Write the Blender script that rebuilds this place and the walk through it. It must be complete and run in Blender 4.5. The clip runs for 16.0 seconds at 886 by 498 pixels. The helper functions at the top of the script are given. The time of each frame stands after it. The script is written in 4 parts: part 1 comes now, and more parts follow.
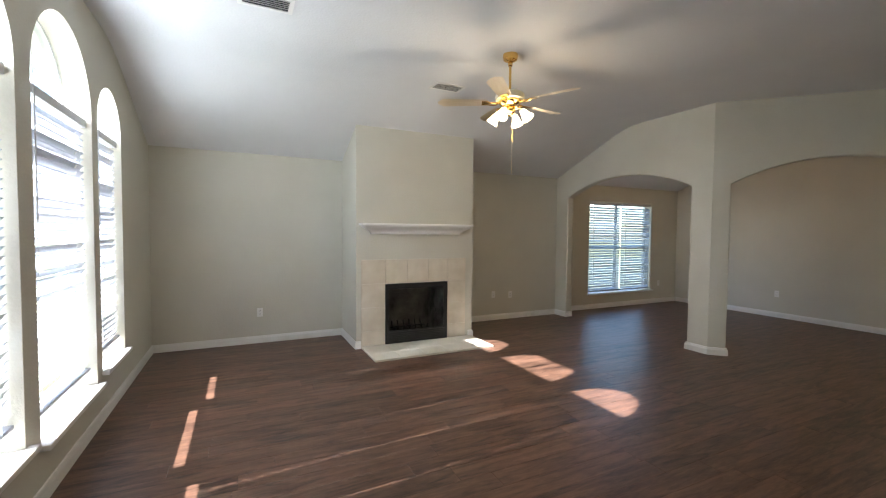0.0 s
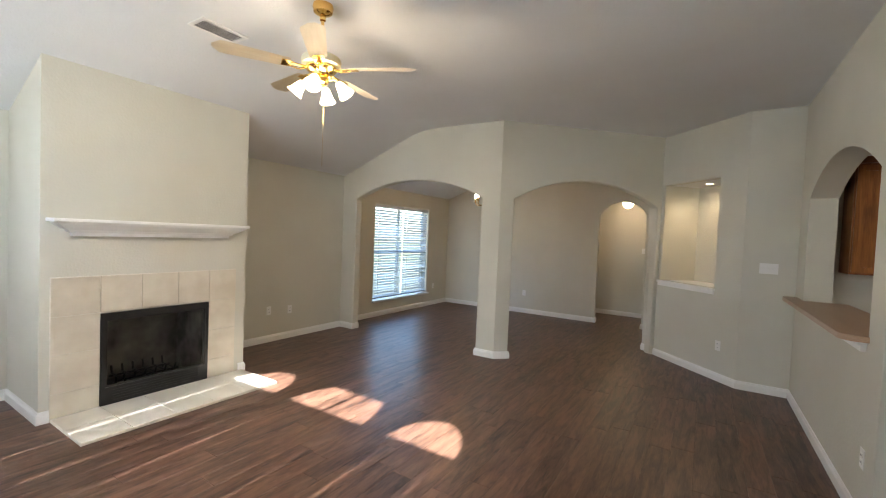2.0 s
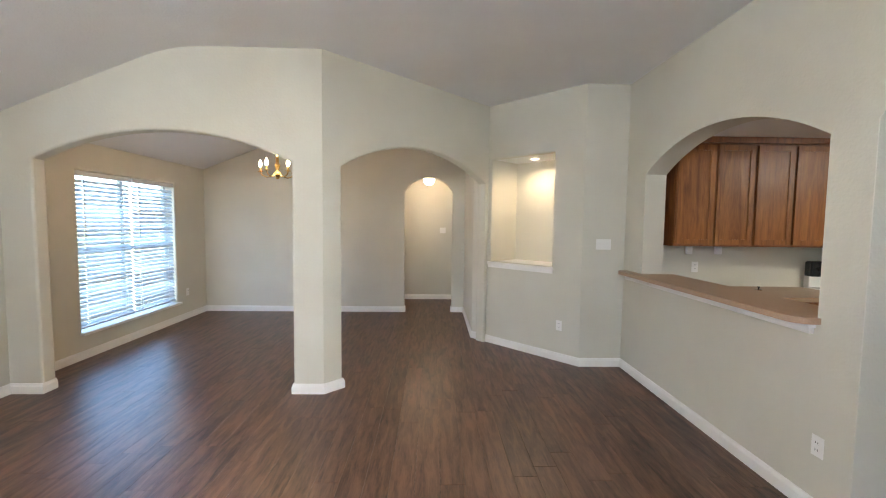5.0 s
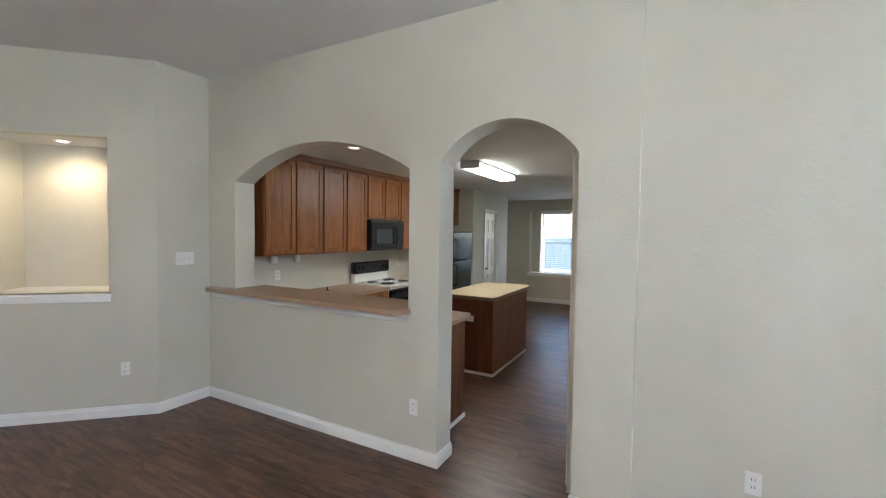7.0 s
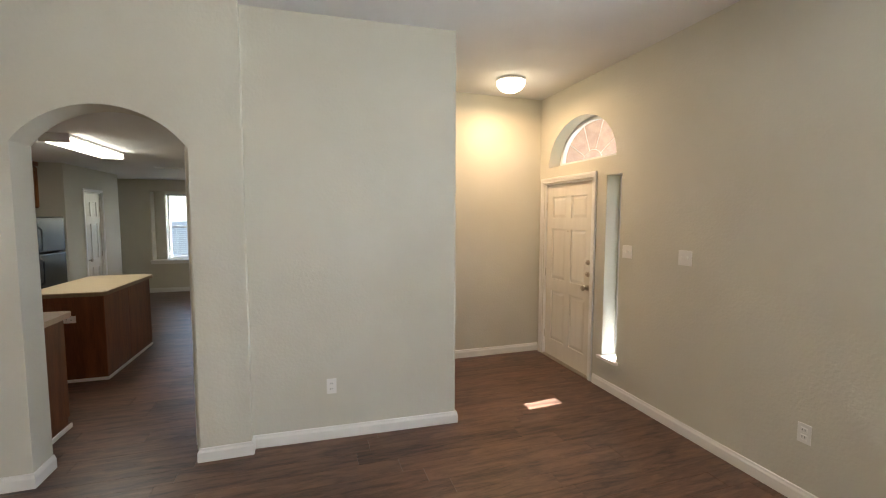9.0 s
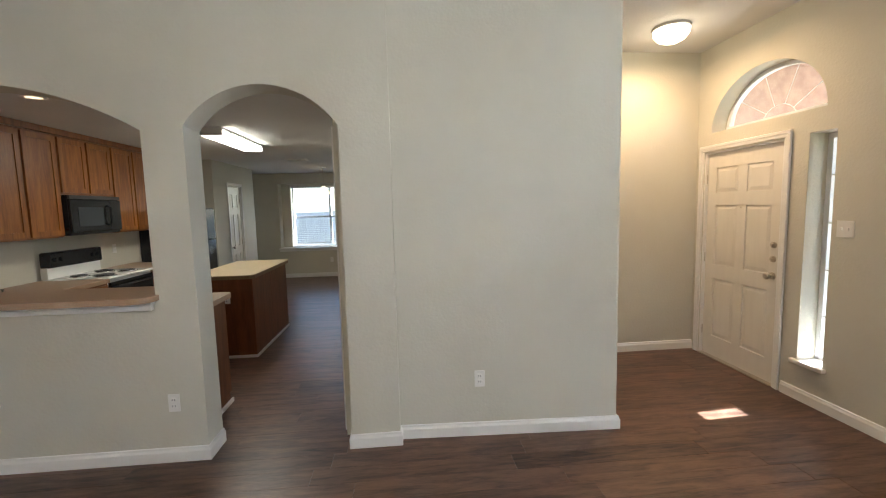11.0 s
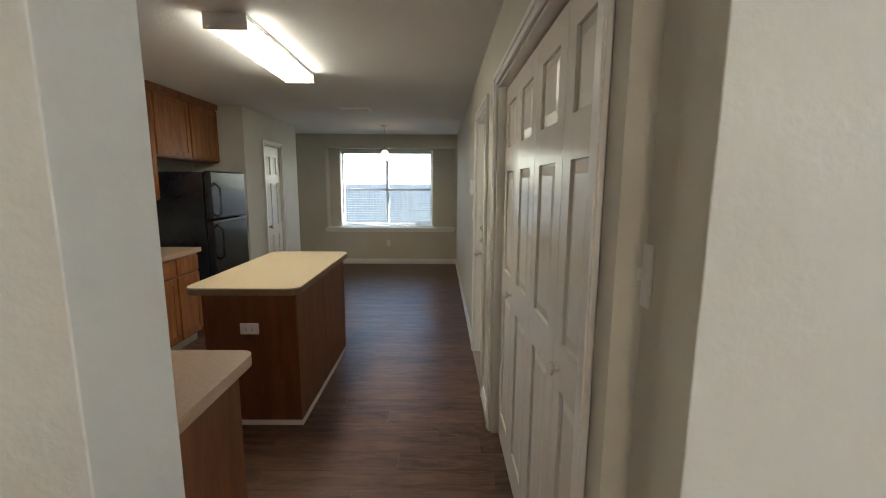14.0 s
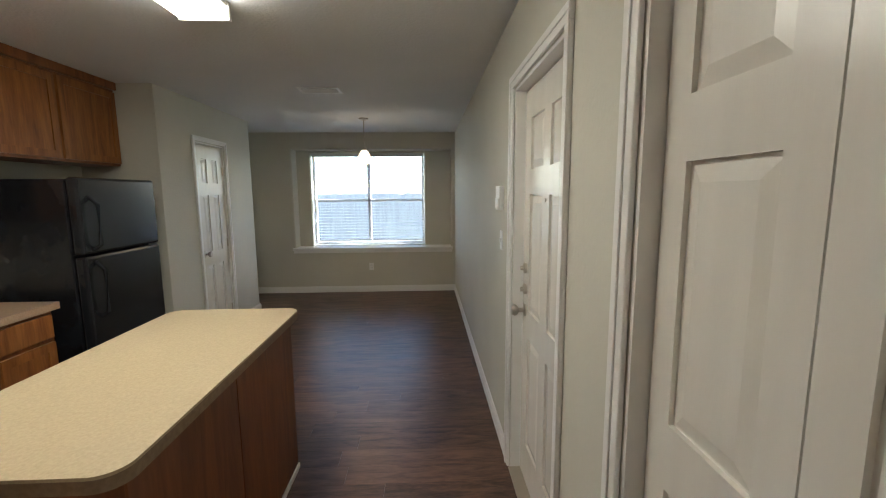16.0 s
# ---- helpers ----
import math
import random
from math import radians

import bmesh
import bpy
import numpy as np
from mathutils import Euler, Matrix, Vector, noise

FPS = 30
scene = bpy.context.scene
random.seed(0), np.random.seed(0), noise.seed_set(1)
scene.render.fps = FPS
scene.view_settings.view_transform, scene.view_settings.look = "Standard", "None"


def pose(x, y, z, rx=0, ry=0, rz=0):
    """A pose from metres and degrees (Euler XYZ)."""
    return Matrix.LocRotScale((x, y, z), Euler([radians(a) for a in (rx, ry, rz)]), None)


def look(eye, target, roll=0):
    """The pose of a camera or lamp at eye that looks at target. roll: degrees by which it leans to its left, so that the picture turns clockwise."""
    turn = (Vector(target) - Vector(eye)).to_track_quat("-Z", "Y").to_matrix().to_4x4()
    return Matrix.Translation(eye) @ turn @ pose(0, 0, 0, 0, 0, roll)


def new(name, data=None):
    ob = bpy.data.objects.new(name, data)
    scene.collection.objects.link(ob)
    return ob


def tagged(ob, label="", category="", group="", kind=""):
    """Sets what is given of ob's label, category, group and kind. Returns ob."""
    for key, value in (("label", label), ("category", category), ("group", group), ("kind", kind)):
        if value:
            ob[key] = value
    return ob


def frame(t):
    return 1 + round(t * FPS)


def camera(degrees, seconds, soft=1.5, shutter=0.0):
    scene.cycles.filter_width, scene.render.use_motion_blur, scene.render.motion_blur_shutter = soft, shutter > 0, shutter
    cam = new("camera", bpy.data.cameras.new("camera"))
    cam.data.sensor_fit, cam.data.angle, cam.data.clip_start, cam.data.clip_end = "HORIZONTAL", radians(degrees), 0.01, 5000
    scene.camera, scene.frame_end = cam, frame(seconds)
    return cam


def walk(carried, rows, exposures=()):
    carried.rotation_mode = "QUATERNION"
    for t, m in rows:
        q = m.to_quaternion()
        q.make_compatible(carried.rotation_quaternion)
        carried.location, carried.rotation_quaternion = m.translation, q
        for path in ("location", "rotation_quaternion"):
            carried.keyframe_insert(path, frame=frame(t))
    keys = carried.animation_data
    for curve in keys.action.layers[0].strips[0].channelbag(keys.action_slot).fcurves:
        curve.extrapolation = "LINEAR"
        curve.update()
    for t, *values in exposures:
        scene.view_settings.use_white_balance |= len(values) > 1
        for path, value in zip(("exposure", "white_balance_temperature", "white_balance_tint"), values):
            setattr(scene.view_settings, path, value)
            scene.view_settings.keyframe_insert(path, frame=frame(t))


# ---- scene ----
cam = camera(93.4, 16.0, 1.1)
PATH = [
    (0, (-0.067, -0.545, 1.468), (0.802, 1.255, 1.388), 0.5),
    (0.5, (-0.062, -0.347, 1.519), (1.044, 1.316, 1.429), 1.8),
    (1, (-0.025, -0.125, 1.547), (1.292, 1.377, 1.46), 2.0),
    (1.5, (0.127, 0.13, 1.547), (1.617, 1.462, 1.476), 1.3),
    (2, (0.167, 0.379, 1.563), (1.863, 1.438, 1.497), 2.4),
    (2.5, (0.262, 0.573, 1.584), (2.044, 1.479, 1.506), 1.8),
    (3, (0.476, 0.805, 1.593), (2.273, 1.68, 1.519), 0.5),
    (3.2, (0.549, 0.917, 1.614), (2.366, 1.747, 1.519), 0.6),
    (5.3, (1.495, 1.666, 1.566), (3.477, 1.417, 1.464), 0.5),
    (5.5, (1.601, 1.665, 1.564), (3.563, 1.285, 1.481), 0.3),
    (6, (1.808, 1.666, 1.626), (3.643, 0.877, 1.523), -0.8),
    (6.5, (1.953, 1.816, 1.617), (3.351, 0.39, 1.507), 1.1),
    (7, (1.908, 2.008, 1.613), (2.861, 0.251, 1.538), 0.8),
    (7.5, (1.778, 2.03, 1.593), (2.339, 0.112, 1.514), -0.0),
    (8, (1.665, 2.264, 1.613), (1.609, 0.266, 1.532), 0.6),
    (8.2, (1.636, 2.369, 1.656), (1.374, 0.389, 1.54), 0.9),
    (10.3, (1.703, 2.695, 1.595), (0.993, 0.832, 1.436), -0.1),
    (10.5, (1.794, 2.554, 1.56), (1.276, 0.63, 1.388), -0.9),
    (11, (1.981, 2.209, 1.566), (1.804, 0.227, 1.368), -1.4),
    (11.5, (2.172, 1.922, 1.576), (2.032, -0.063, 1.375), 0.7),
    (12, (2.298, 1.576, 1.542), (2.289, -0.411, 1.318), -0.6),
    (12.5, (2.456, 1.22, 1.522), (2.498, -0.759, 1.234), -0.6),
    (13, (2.584, 0.871, 1.505), (2.622, -1.106, 1.203), -0.2),
    (13.5, (2.642, 0.454, 1.518), (2.74, -1.517, 1.198), -0.4),
    (14, (2.748, 0.121, 1.519), (2.733, -1.856, 1.215), 0.3),
    (14.5, (2.785, -0.257, 1.511), (2.757, -2.236, 1.219), -1.1),
    (15, (2.838, -0.635, 1.517), (2.794, -2.613, 1.218), -1.7),
    (15.5, (2.898, -0.975, 1.535), (2.764, -2.95, 1.248), 0.0),
    (16, (2.885, -1.387, 1.534), (2.804, -3.368, 1.267), -0.4),
]
EXPOSURES = [
    (0.0, 3.05, 5980, 10), (1.0, 3.38, 6020, 10), (2.5, 3.72, 6080, 10), (5.5, 4.3, 5700, 10), (7.0, 4.08, 5480, 10), (8.0, 3.82, 5850, 10),
    (10.5, 3.7, 6100, 10), (11.5, 3.78, 5650, 10), (12.5, 3.78, 5520, 10), (14.0, 3.85, 6050, 10), (14.5, 4.05, 6450, 10), (15.0, 4.2, 6450, 10), (16.0, 4.0, 5850, 10),
]
walk(cam, [(t, look(eye, target, roll)) for t, eye, target, roll in PATH], EXPOSURES)
from mathutils.geometry import tessellate_polygon

# ---------- world, sun, lights ----------
LEVEL = 0.66  # lamps against the sun
world = bpy.data.worlds.new("world")
scene.world = world
world.use_nodes = True
wn = world.node_tree
sky = wn.nodes.new("ShaderNodeTexSky")
sky.sky_type = "NISHITA"
sky.sun_disc = False
SUN_DIR = Vector((1.0, 0.065, -0.60)).normalized()
sky.sun_elevation = math.asin(-SUN_DIR.z)
sky.sun_rotation = math.atan2(-SUN_DIR.x, -SUN_DIR.y)
wn.links.new(sky.outputs[0], wn.nodes["Background"].inputs[0])
wn.nodes["Background"].inputs[1].default_value = 0.06
sun = new("sun", bpy.data.lights.new("sun", "SUN"))
sun.data.energy, sun.data.angle, sun.data.color = 5.0, radians(0.5), (1.0, 0.96, 0.90)
sun.matrix_world = look((-8, 0, 6), Vector((-8, 0, 6)) + SUN_DIR)


def area_lamp(name, x, y, z, target, sx, sy, power, color):
    ob = new(name, bpy.data.lights.new(name, "AREA"))
    ob.data.shape, ob.data.size, ob.data.size_y = "RECTANGLE", sx, sy
    ob.data.energy, ob.data.color = power * LEVEL, color
    ob.matrix_world = look((x, y, z), target)
    return ob


def point_lamp(name, x, y, z, power, color, radius=0.05):
    ob = new(name, bpy.data.lights.new(name, "POINT"))
    ob.data.energy, ob.data.color, ob.data.shadow_soft_size = power * LEVEL, color, radius
    ob.location = (x, y, z)
    return ob


DAY = (0.86, 0.93, 1.0)
WARM = (1.0, 0.72, 0.42)
AMBER = (1.0, 0.64, 0.34)
# sky light standing in each window opening, between glass and blind
for wy, ww, pw in ((1.83, 0.62, 1.3), (2.84, 0.9, 1.8), (3.80, 0.62, 0.95)):
    area_lamp("window_daylight", -1.2, wy, 1.33, (5, wy, 1.0), ww, 1.8, pw, DAY)
    area_lamp("arch_daylight", -1.2, wy, 2.40, (5, wy, 1.2), ww * 0.78, 0.26, pw * 1.25, DAY)
area_lamp("window_daylight", 6.875, 5.66, 1.2, (6.875, 0, 0.9), 1.66, 1.7, 1.2, (0.44, 0.66, 1.0))
area_lamp("entry_bulb", -0.34, -1.33, 2.912, (-0.34, -1.33, 0), 0.24, 0.24, 2.6, AMBER)
point_lamp("entry_glow", -0.34, -1.33, 2.86, 0.18, WARM, 0.06)
point_lamp("hall_bulb", 9.15, 1.7, 2.22, 1.2, AMBER, 0.08)
point_lamp("pendant_bulb", 3.63, -6.68, 1.92, 0.5, WARM, 0.04)
point_lamp("chandelier_bulb", 6.5, 3.52, 2.40, 2.5, AMBER, 0.12)
area_lamp("tube_light", 3.925, -2.94, 2.345, (3.925, -2.94, 0), 0.18, 1.1, 1.1, (1.0, 0.9, 0.72))
niche_spot = new("niche_spot", bpy.data.lights.new("niche_spot", "SPOT"))
niche_spot.data.energy, niche_spot.data.spot_size, niche_spot.data.color = 2.4 * LEVEL, radians(165), WARM
niche_spot.data.spot_blend = 1.0
niche_spot.data.shadow_soft_size = 0.04
niche_spot.matrix_world = look((6.61, 0.36, 2.345), (6.61, 0.36, 0))

# ---------- materials ----------


def material(name, color, rough=0.5, metal=0.0, tint=None, scale=6.0, mix=0.35, bump=0.0, bump_scale=80.0, stretch=(1, 1, 1), spec=0.5, emit=None, power=0.0, coords="Object", bump_dist=0.004):
    m = bpy.data.materials.new(name)
    m.use_nodes = True
    nt = m.node_tree
    b = nt.nodes["Principled BSDF"]
    b.inputs["Base Color"].default_value = (*color, 1)
    b.inputs["Roughness"].default_value = rough
    b.inputs["Metallic"].default_value = metal
    b.inputs["Specular IOR Level"].default_value = spec
    if emit:
        b.inputs["Emission Color"].default_value = (*emit, 1)
        b.inputs["Emission Strength"].default_value = power * LEVEL
    tc = nt.nodes.new("ShaderNodeTexCoord")
    mp = nt.nodes.new("ShaderNodeMapping")
    mp.inputs["Scale"].default_value = stretch
    nt.links.new(tc.outputs[coords], mp.inputs[0])
    if tint:
        n1 = nt.nodes.new("ShaderNodeTexNoise")
        n1.inputs["Scale"].default_value = scale
        n1.inputs["Detail"].default_value = 6
        nt.links.new(mp.outputs[0], n1.inputs[0])
        rp = nt.nodes.new("ShaderNodeValToRGB")
        rp.color_ramp.elements[0].position, rp.color_ramp.elements[1].position = 0.5 - mix / 2, 0.5 + mix / 2
        rp.color_ramp.elements[0].color, rp.color_ramp.elements[1].color = (*color, 1), (*tint, 1)
        nt.links.new(n1.outputs[0], rp.inputs[0])
        nt.links.new(rp.outputs[0], b.inputs["Base Color"])
    if bump:
        n2 = nt.nodes.new("ShaderNodeTexNoise")
        n2.inputs["Scale"].default_value = bump_scale
        n2.inputs["Detail"].default_value = 3
        nt.links.new(mp.outputs[0], n2.inputs[0])
        bp = nt.nodes.new("ShaderNodeBump")
        bp.inputs["Strength"].default_value = bump
        bp.inputs["Distance"].default_value = bump_dist
        nt.links.new(n2.outputs[0], bp.inputs["Height"])
        nt.links.new(bp.outputs[0], b.inputs["Normal"])
    return m


def wood_material(name, dark, light, rough, stretch, scale=3.0, rand=0.0, bump=0.15):
    m = material(name, dark, rough)
    nt = m.node_tree
    b = nt.nodes["Principled BSDF"]
    tc = nt.nodes.new("ShaderNodeTexCoord")
    mp = nt.nodes.new("ShaderNodeMapping")
    mp.inputs["Scale"].default_value = stretch
    oi = nt.nodes.new("ShaderNodeObjectInfo")
    ad = nt.nodes.new("ShaderNodeVectorMath")
    ad.operation = "MULTIPLY_ADD"
    ad.inputs[1].default_value = (37, 53, 29)
    nt.links.new(oi.outputs["Random"], ad.inputs[0])
    nt.links.new(tc.outputs["Object"], mp.inputs[0])
    nt.links.new(mp.outputs[0], ad.inputs[2])
    n1 = nt.nodes.new("ShaderNodeTexNoise")
    n1.inputs["Scale"].default_value, n1.inputs["Detail"].default_value, n1.inputs["Distortion"].default_value = scale, 7, 0.8
    nt.links.new(ad.outputs[0], n1.inputs[0])
    n2 = nt.nodes.new("ShaderNodeTexNoise")
    n2.inputs["Scale"].default_value, n2.inputs["Detail"].default_value = scale * 6, 4
    nt.links.new(ad.outputs[0], n2.inputs[0])
    mx = nt.nodes.new("ShaderNodeMath")
    mx.operation = "MULTIPLY_ADD"
    mx.inputs[1].default_value = 0.4
    nt.links.new(n2.outputs[0], mx.inputs[0])
    nt.links.new(n1.outputs[0], mx.inputs[2])
    sc = nt.nodes.new("ShaderNodeMath")
    sc.operation = "MULTIPLY_ADD"
    sc.inputs[1].default_value = rand
    nt.links.new(oi.outputs["Random"], sc.inputs[0])
    nt.links.new(mx.outputs[0], sc.inputs[2])
    rp = nt.nodes.new("ShaderNodeValToRGB")
    rp.color_ramp.elements[0].position, rp.color_ramp.elements[1].position = 0.47, 0.88 + rand * 0.6
    rp.color_ramp.elements[0].color, rp.color_ramp.elements[1].color = (*dark, 1), (*light, 1)
    nt.links.new(sc.outputs[0], rp.inputs[0])
    nt.links.new(rp.outputs[0], b.inputs["Base Color"])
    bp = nt.nodes.new("ShaderNodeBump")
    bp.inputs["Strength"].default_value, bp.inputs["Distance"].default_value = bump, 0.002
    nt.links.new(n2.outputs[0], bp.inputs["Height"])
    nt.links.new(bp.outputs[0], b.inputs["Normal"])
    return m


WALL = material("beige_wall_paint", (0.576, 0.556, 0.476), 0.75, tint=(0.621, 0.601, 0.517), scale=1.3, bump=0.42, bump_scale=52, spec=0.3, bump_dist=0.0045)
CEIL = material("white_ceiling_paint", (0.70, 0.70, 0.70), 0.9, tint=(0.75, 0.75, 0.75), scale=1.1, bump=0.5, bump_scale=55, spec=0.2, bump_dist=0.005)
TRIM = material("white_trim_paint", (0.78, 0.77, 0.74), 0.35, tint=(0.82, 0.81, 0.78), scale=3, bump=0.05)
DOORP = material("cream_door_paint", (0.76, 0.73, 0.66), 0.26, tint=(0.80, 0.77, 0.70), scale=2, bump=0.06, bump_scale=40, stretch=(8, 8, 1))
PLATE = material("white_plastic", (0.80, 0.79, 0.76), 0.35)
SLOT = material("dark_slot", (0.03, 0.03, 0.03), 0.6)
FLOORM = wood_material("dark_vinyl_plank", (0.012, 0.0062, 0.0046), (0.175, 0.092, 0.060), 0.36, (1.9, 13, 1), 1.7, rand=0.16, bump=0.3)
SUBFLOOR = material("dark_joint", (0.018, 0.010, 0.008), 0.7)
OAK = wood_material("oak_cabinet", (0.14, 0.042, 0.008), (0.325, 0.122, 0.026), 0.38, (9, 9, 0.9), 2.0, rand=0.05)
OAKDARK = wood_material("oak_frame", (0.115, 0.034, 0.008), (0.24, 0.085, 0.02), 0.42, (9, 9, 0.9), 2.0)
PANELW = wood_material("island_veneer", (0.095, 0.030, 0.010), (0.19, 0.068, 0.024), 0.42, (7, 7, 0.8), 2.0)
LAMTOP = material("speckled_laminate", (0.42, 0.335, 0.205), 0.42, tint=(0.52, 0.425, 0.27), scale=120, mix=0.5)
LAMTAN = material("tan_speckled_laminate", (0.36, 0.235, 0.15), 0.38, tint=(0.45, 0.315, 0.21), scale=120, mix=0.5)
TILE = material("cream_marble_tile", (0.60, 0.53, 0.42), 0.3, tint=(0.70, 0.64, 0.53), scale=5, bump=0.03)
HEARTH = material("pale_hearth_tile", (0.66, 0.62, 0.53), 0.28, tint=(0.74, 0.70, 0.62), scale=4)
GROUT = material("grout", (0.66, 0.62, 0.54), 0.9, tint=(0.7, 0.66, 0.58), scale=20)
BLACK = material("black_metal", (0.012, 0.012, 0.013), 0.35, tint=(0.02, 0.02, 0.02), scale=12)
SOOT = material("sooty_firebrick", (0.06, 0.055, 0.05), 0.9, tint=(0.30, 0.275, 0.25), scale=4, bump=0.4, bump_scale=30)
APPL = material("black_appliance", (0.012, 0.013, 0.016), 0.22, tint=(0.018, 0.019, 0.022), scale=6, bump=0.12, bump_scale=160)
ENAMEL = material("white_enamel", (0.80, 0.80, 0.77), 0.18)
BRASS = material("polished_brass", (0.85, 0.58, 0.20), 0.16, 1.0, tint=(0.78, 0.50, 0.16), scale=8)
NICKEL = material("satin_nickel", (0.55, 0.50, 0.43), 0.3, 1.0)
CHROME = material("chrome", (0.7, 0.7, 0.72), 0.12, 1.0)
BLADE = material("pale_fan_blade", (0.66, 0.56, 0.42), 0.45, tint=(0.74, 0.66, 0.52), scale=4, stretch=(1, 8, 1))
FANBODY = material("cream_fan_body", (0.72, 0.66, 0.48), 0.35)
SHADE = material("frosted_glass_lit", (0.9, 0.85, 0.75), 0.4, emit=(1.0, 0.80, 0.50), power=1.2)
BULB = material("lit_bulb", (1, 0.9, 0.7), 0.4, emit=(1.0, 0.82, 0.55), power=2.6)
PENDG = material("pendant_glass_lit", (0.9, 0.8, 0.65), 0.4, emit=(1.0, 0.72, 0.42), power=0.25)
TUBE = material("lit_diffuser", (0.95, 0.93, 0.85), 0.5, emit=(1.0, 0.92, 0.72), power=2.0)
def translucent_slat(name, color, share):
    m = material(name, color, 0.4)
    nt = m.node_tree
    tr = nt.nodes.new("ShaderNodeBsdfTranslucent")
    tr.inputs[0].default_value = (*color, 1)
    mx = nt.nodes.new("ShaderNodeMixShader")
    mx.inputs[0].default_value = share
    nt.links.new(nt.nodes["Principled BSDF"].outputs[0], mx.inputs[1])
    nt.links.new(tr.outputs[0], mx.inputs[2])
    nt.links.new(mx.outputs[0], nt.nodes["Material Output"].inputs[0])
    return m


THINSLAT = translucent_slat("thin_white_slat", (0.62, 0.68, 0.76), 0.3)
# White slats, darkened to grey-blue to show their shade against bright windows
SLAT = material("shaded_white_slat", (0.44, 0.46, 0.51), 0.4)
BLINDRAIL = material("white_blind_rail", (0.62, 0.63, 0.65), 0.4)
VINYL = material("white_vinyl_frame", (0.75, 0.76, 0.77), 0.35)
GRASS = material("dry_lawn", (0.10, 0.12, 0.04), 0.95, tint=(0.16, 0.15, 0.07), scale=3, bump=0.4)
FENCEM = wood_material("weathered_fence", (0.27, 0.275, 0.31), (0.39, 0.395, 0.43), 0.85, (8, 8, 0.7), 2.0, rand=0.1)
BRICKW = material("pink_porch_brick", (0.40, 0.28, 0.235), 0.85, tint=(0.50, 0.37, 0.31), scale=9, bump=0.3)
CONC = material("concrete", (0.40, 0.38, 0.35), 0.9, tint=(0.48, 0.46, 0.43), scale=5, bump=0.2)


def glass_material(name, rough=0.0, tint=(0.95, 0.98, 1.0)):
    m = bpy.data.materials.new(name)
    m.use_nodes = True
    b = m.node_tree.nodes["Principled BSDF"]
    b.inputs["Base Color"].default_value = (*tint, 1)
    b.inputs["Roughness"].default_value = rough
    b.inputs["Transmission Weight"].default_value = 1.0
    b.inputs["IOR"].default_value = 1.1
    return m


GLASS = glass_material("window_glass")
DARKGLASS = material("dark_oven_glass", (0.008, 0.008, 0.009), 0.06)
SMOKE = glass_material("fireplace_glass", 0.03, (0.85, 0.85, 0.85))

# ---------- geometry helpers ----------


def finish(name, bm, mat, parent=None, label="", smooth=None):
    bmesh.ops.recalc_face_normals(bm, faces=bm.faces)
    me = bpy.data.meshes.new(name)
    bm.to_mesh(me)
    bm.free()
    if mat:
        me.materials.append(mat)
    if smooth:
        me.polygons.foreach_set("use_smooth", [True] * len(me.polygons))
        me.set_sharp_from_angle(angle=radians(smooth))
    ob = new(name, me)
    if parent:
        ob.parent = parent
    if label:
        ob["label"] = label
    return ob


def part(name, bm, mat, parent, label="", smooth=None):
    return finish(name, bm, mat, parent, label, smooth)


def thing(name, label, category, m=None, group=""):
    ob = new(name)
    tagged(ob, label, category, group)
    if m is not None:
        ob.matrix_world = m
    return ob


def structure(name, bm, mat, label="", smooth=None):
    return tagged(finish(name, bm, mat, None, label, smooth), kind="structure")


def box(x0, x1, y0, y1, z0, z1, bev=0.0, bm=None, seg=2):
    t = bmesh.new()
    bmesh.ops.create_cube(t, size=1, matrix=Matrix.LocRotScale(((x0 + x1) / 2, (y0 + y1) / 2, (z0 + z1) / 2), None, (abs(x1 - x0), abs(y1 - y0), abs(z1 - z0))))
    if bev:
        bmesh.ops.bevel(t, geom=t.edges[:], offset=bev, segments=seg, affect="EDGES", profile=0.5)
    return merge(bm, t)


def merge(bm, t, m=None):
    if m is not None:
        t.transform(m)
    if bm is None:
        return t
    me = bpy.data.meshes.new("tmp")
    t.to_mesh(me)
    t.free()
    bm.from_mesh(me)
    bpy.data.meshes.remove(me)
    return bm


def lathe(profile, n=24, m=None, bm=None):
    t = bmesh.new()
    rings = []
    for r, z in profile:
        if r < 1e-5:
            rings.append([t.verts.new((0, 0, z))])
        else:
            rings.append([t.verts.new((r * math.cos(2 * math.pi * i / n), r * math.sin(2 * math.pi * i / n), z)) for i in range(n)])
    for a, b in zip(rings, rings[1:]):
        for i in range(n):
            j = (i + 1) % n
            if len(a) == 1 and len(b) > 1:
                t.faces.new((a[0], b[i], b[j]))
            elif len(b) == 1 and len(a) > 1:
                t.faces.new((a[i], b[0], a[j]))
            elif len(a) > 1:
                t.faces.new((a[i], b[i], b[j], a[j]))
    return merge(bm, t, m)


def rod(p, q, r, n=10, bm=None):
    p, q = Vector(p), Vector(q)
    d = q - p
    m = Matrix.Translation(p) @ d.to_track_quat("Z", "Y").to_matrix().to_4x4()
    return lathe([(0, 0), (r, 0), (r, d.length), (0, d.length)], n, m, bm)


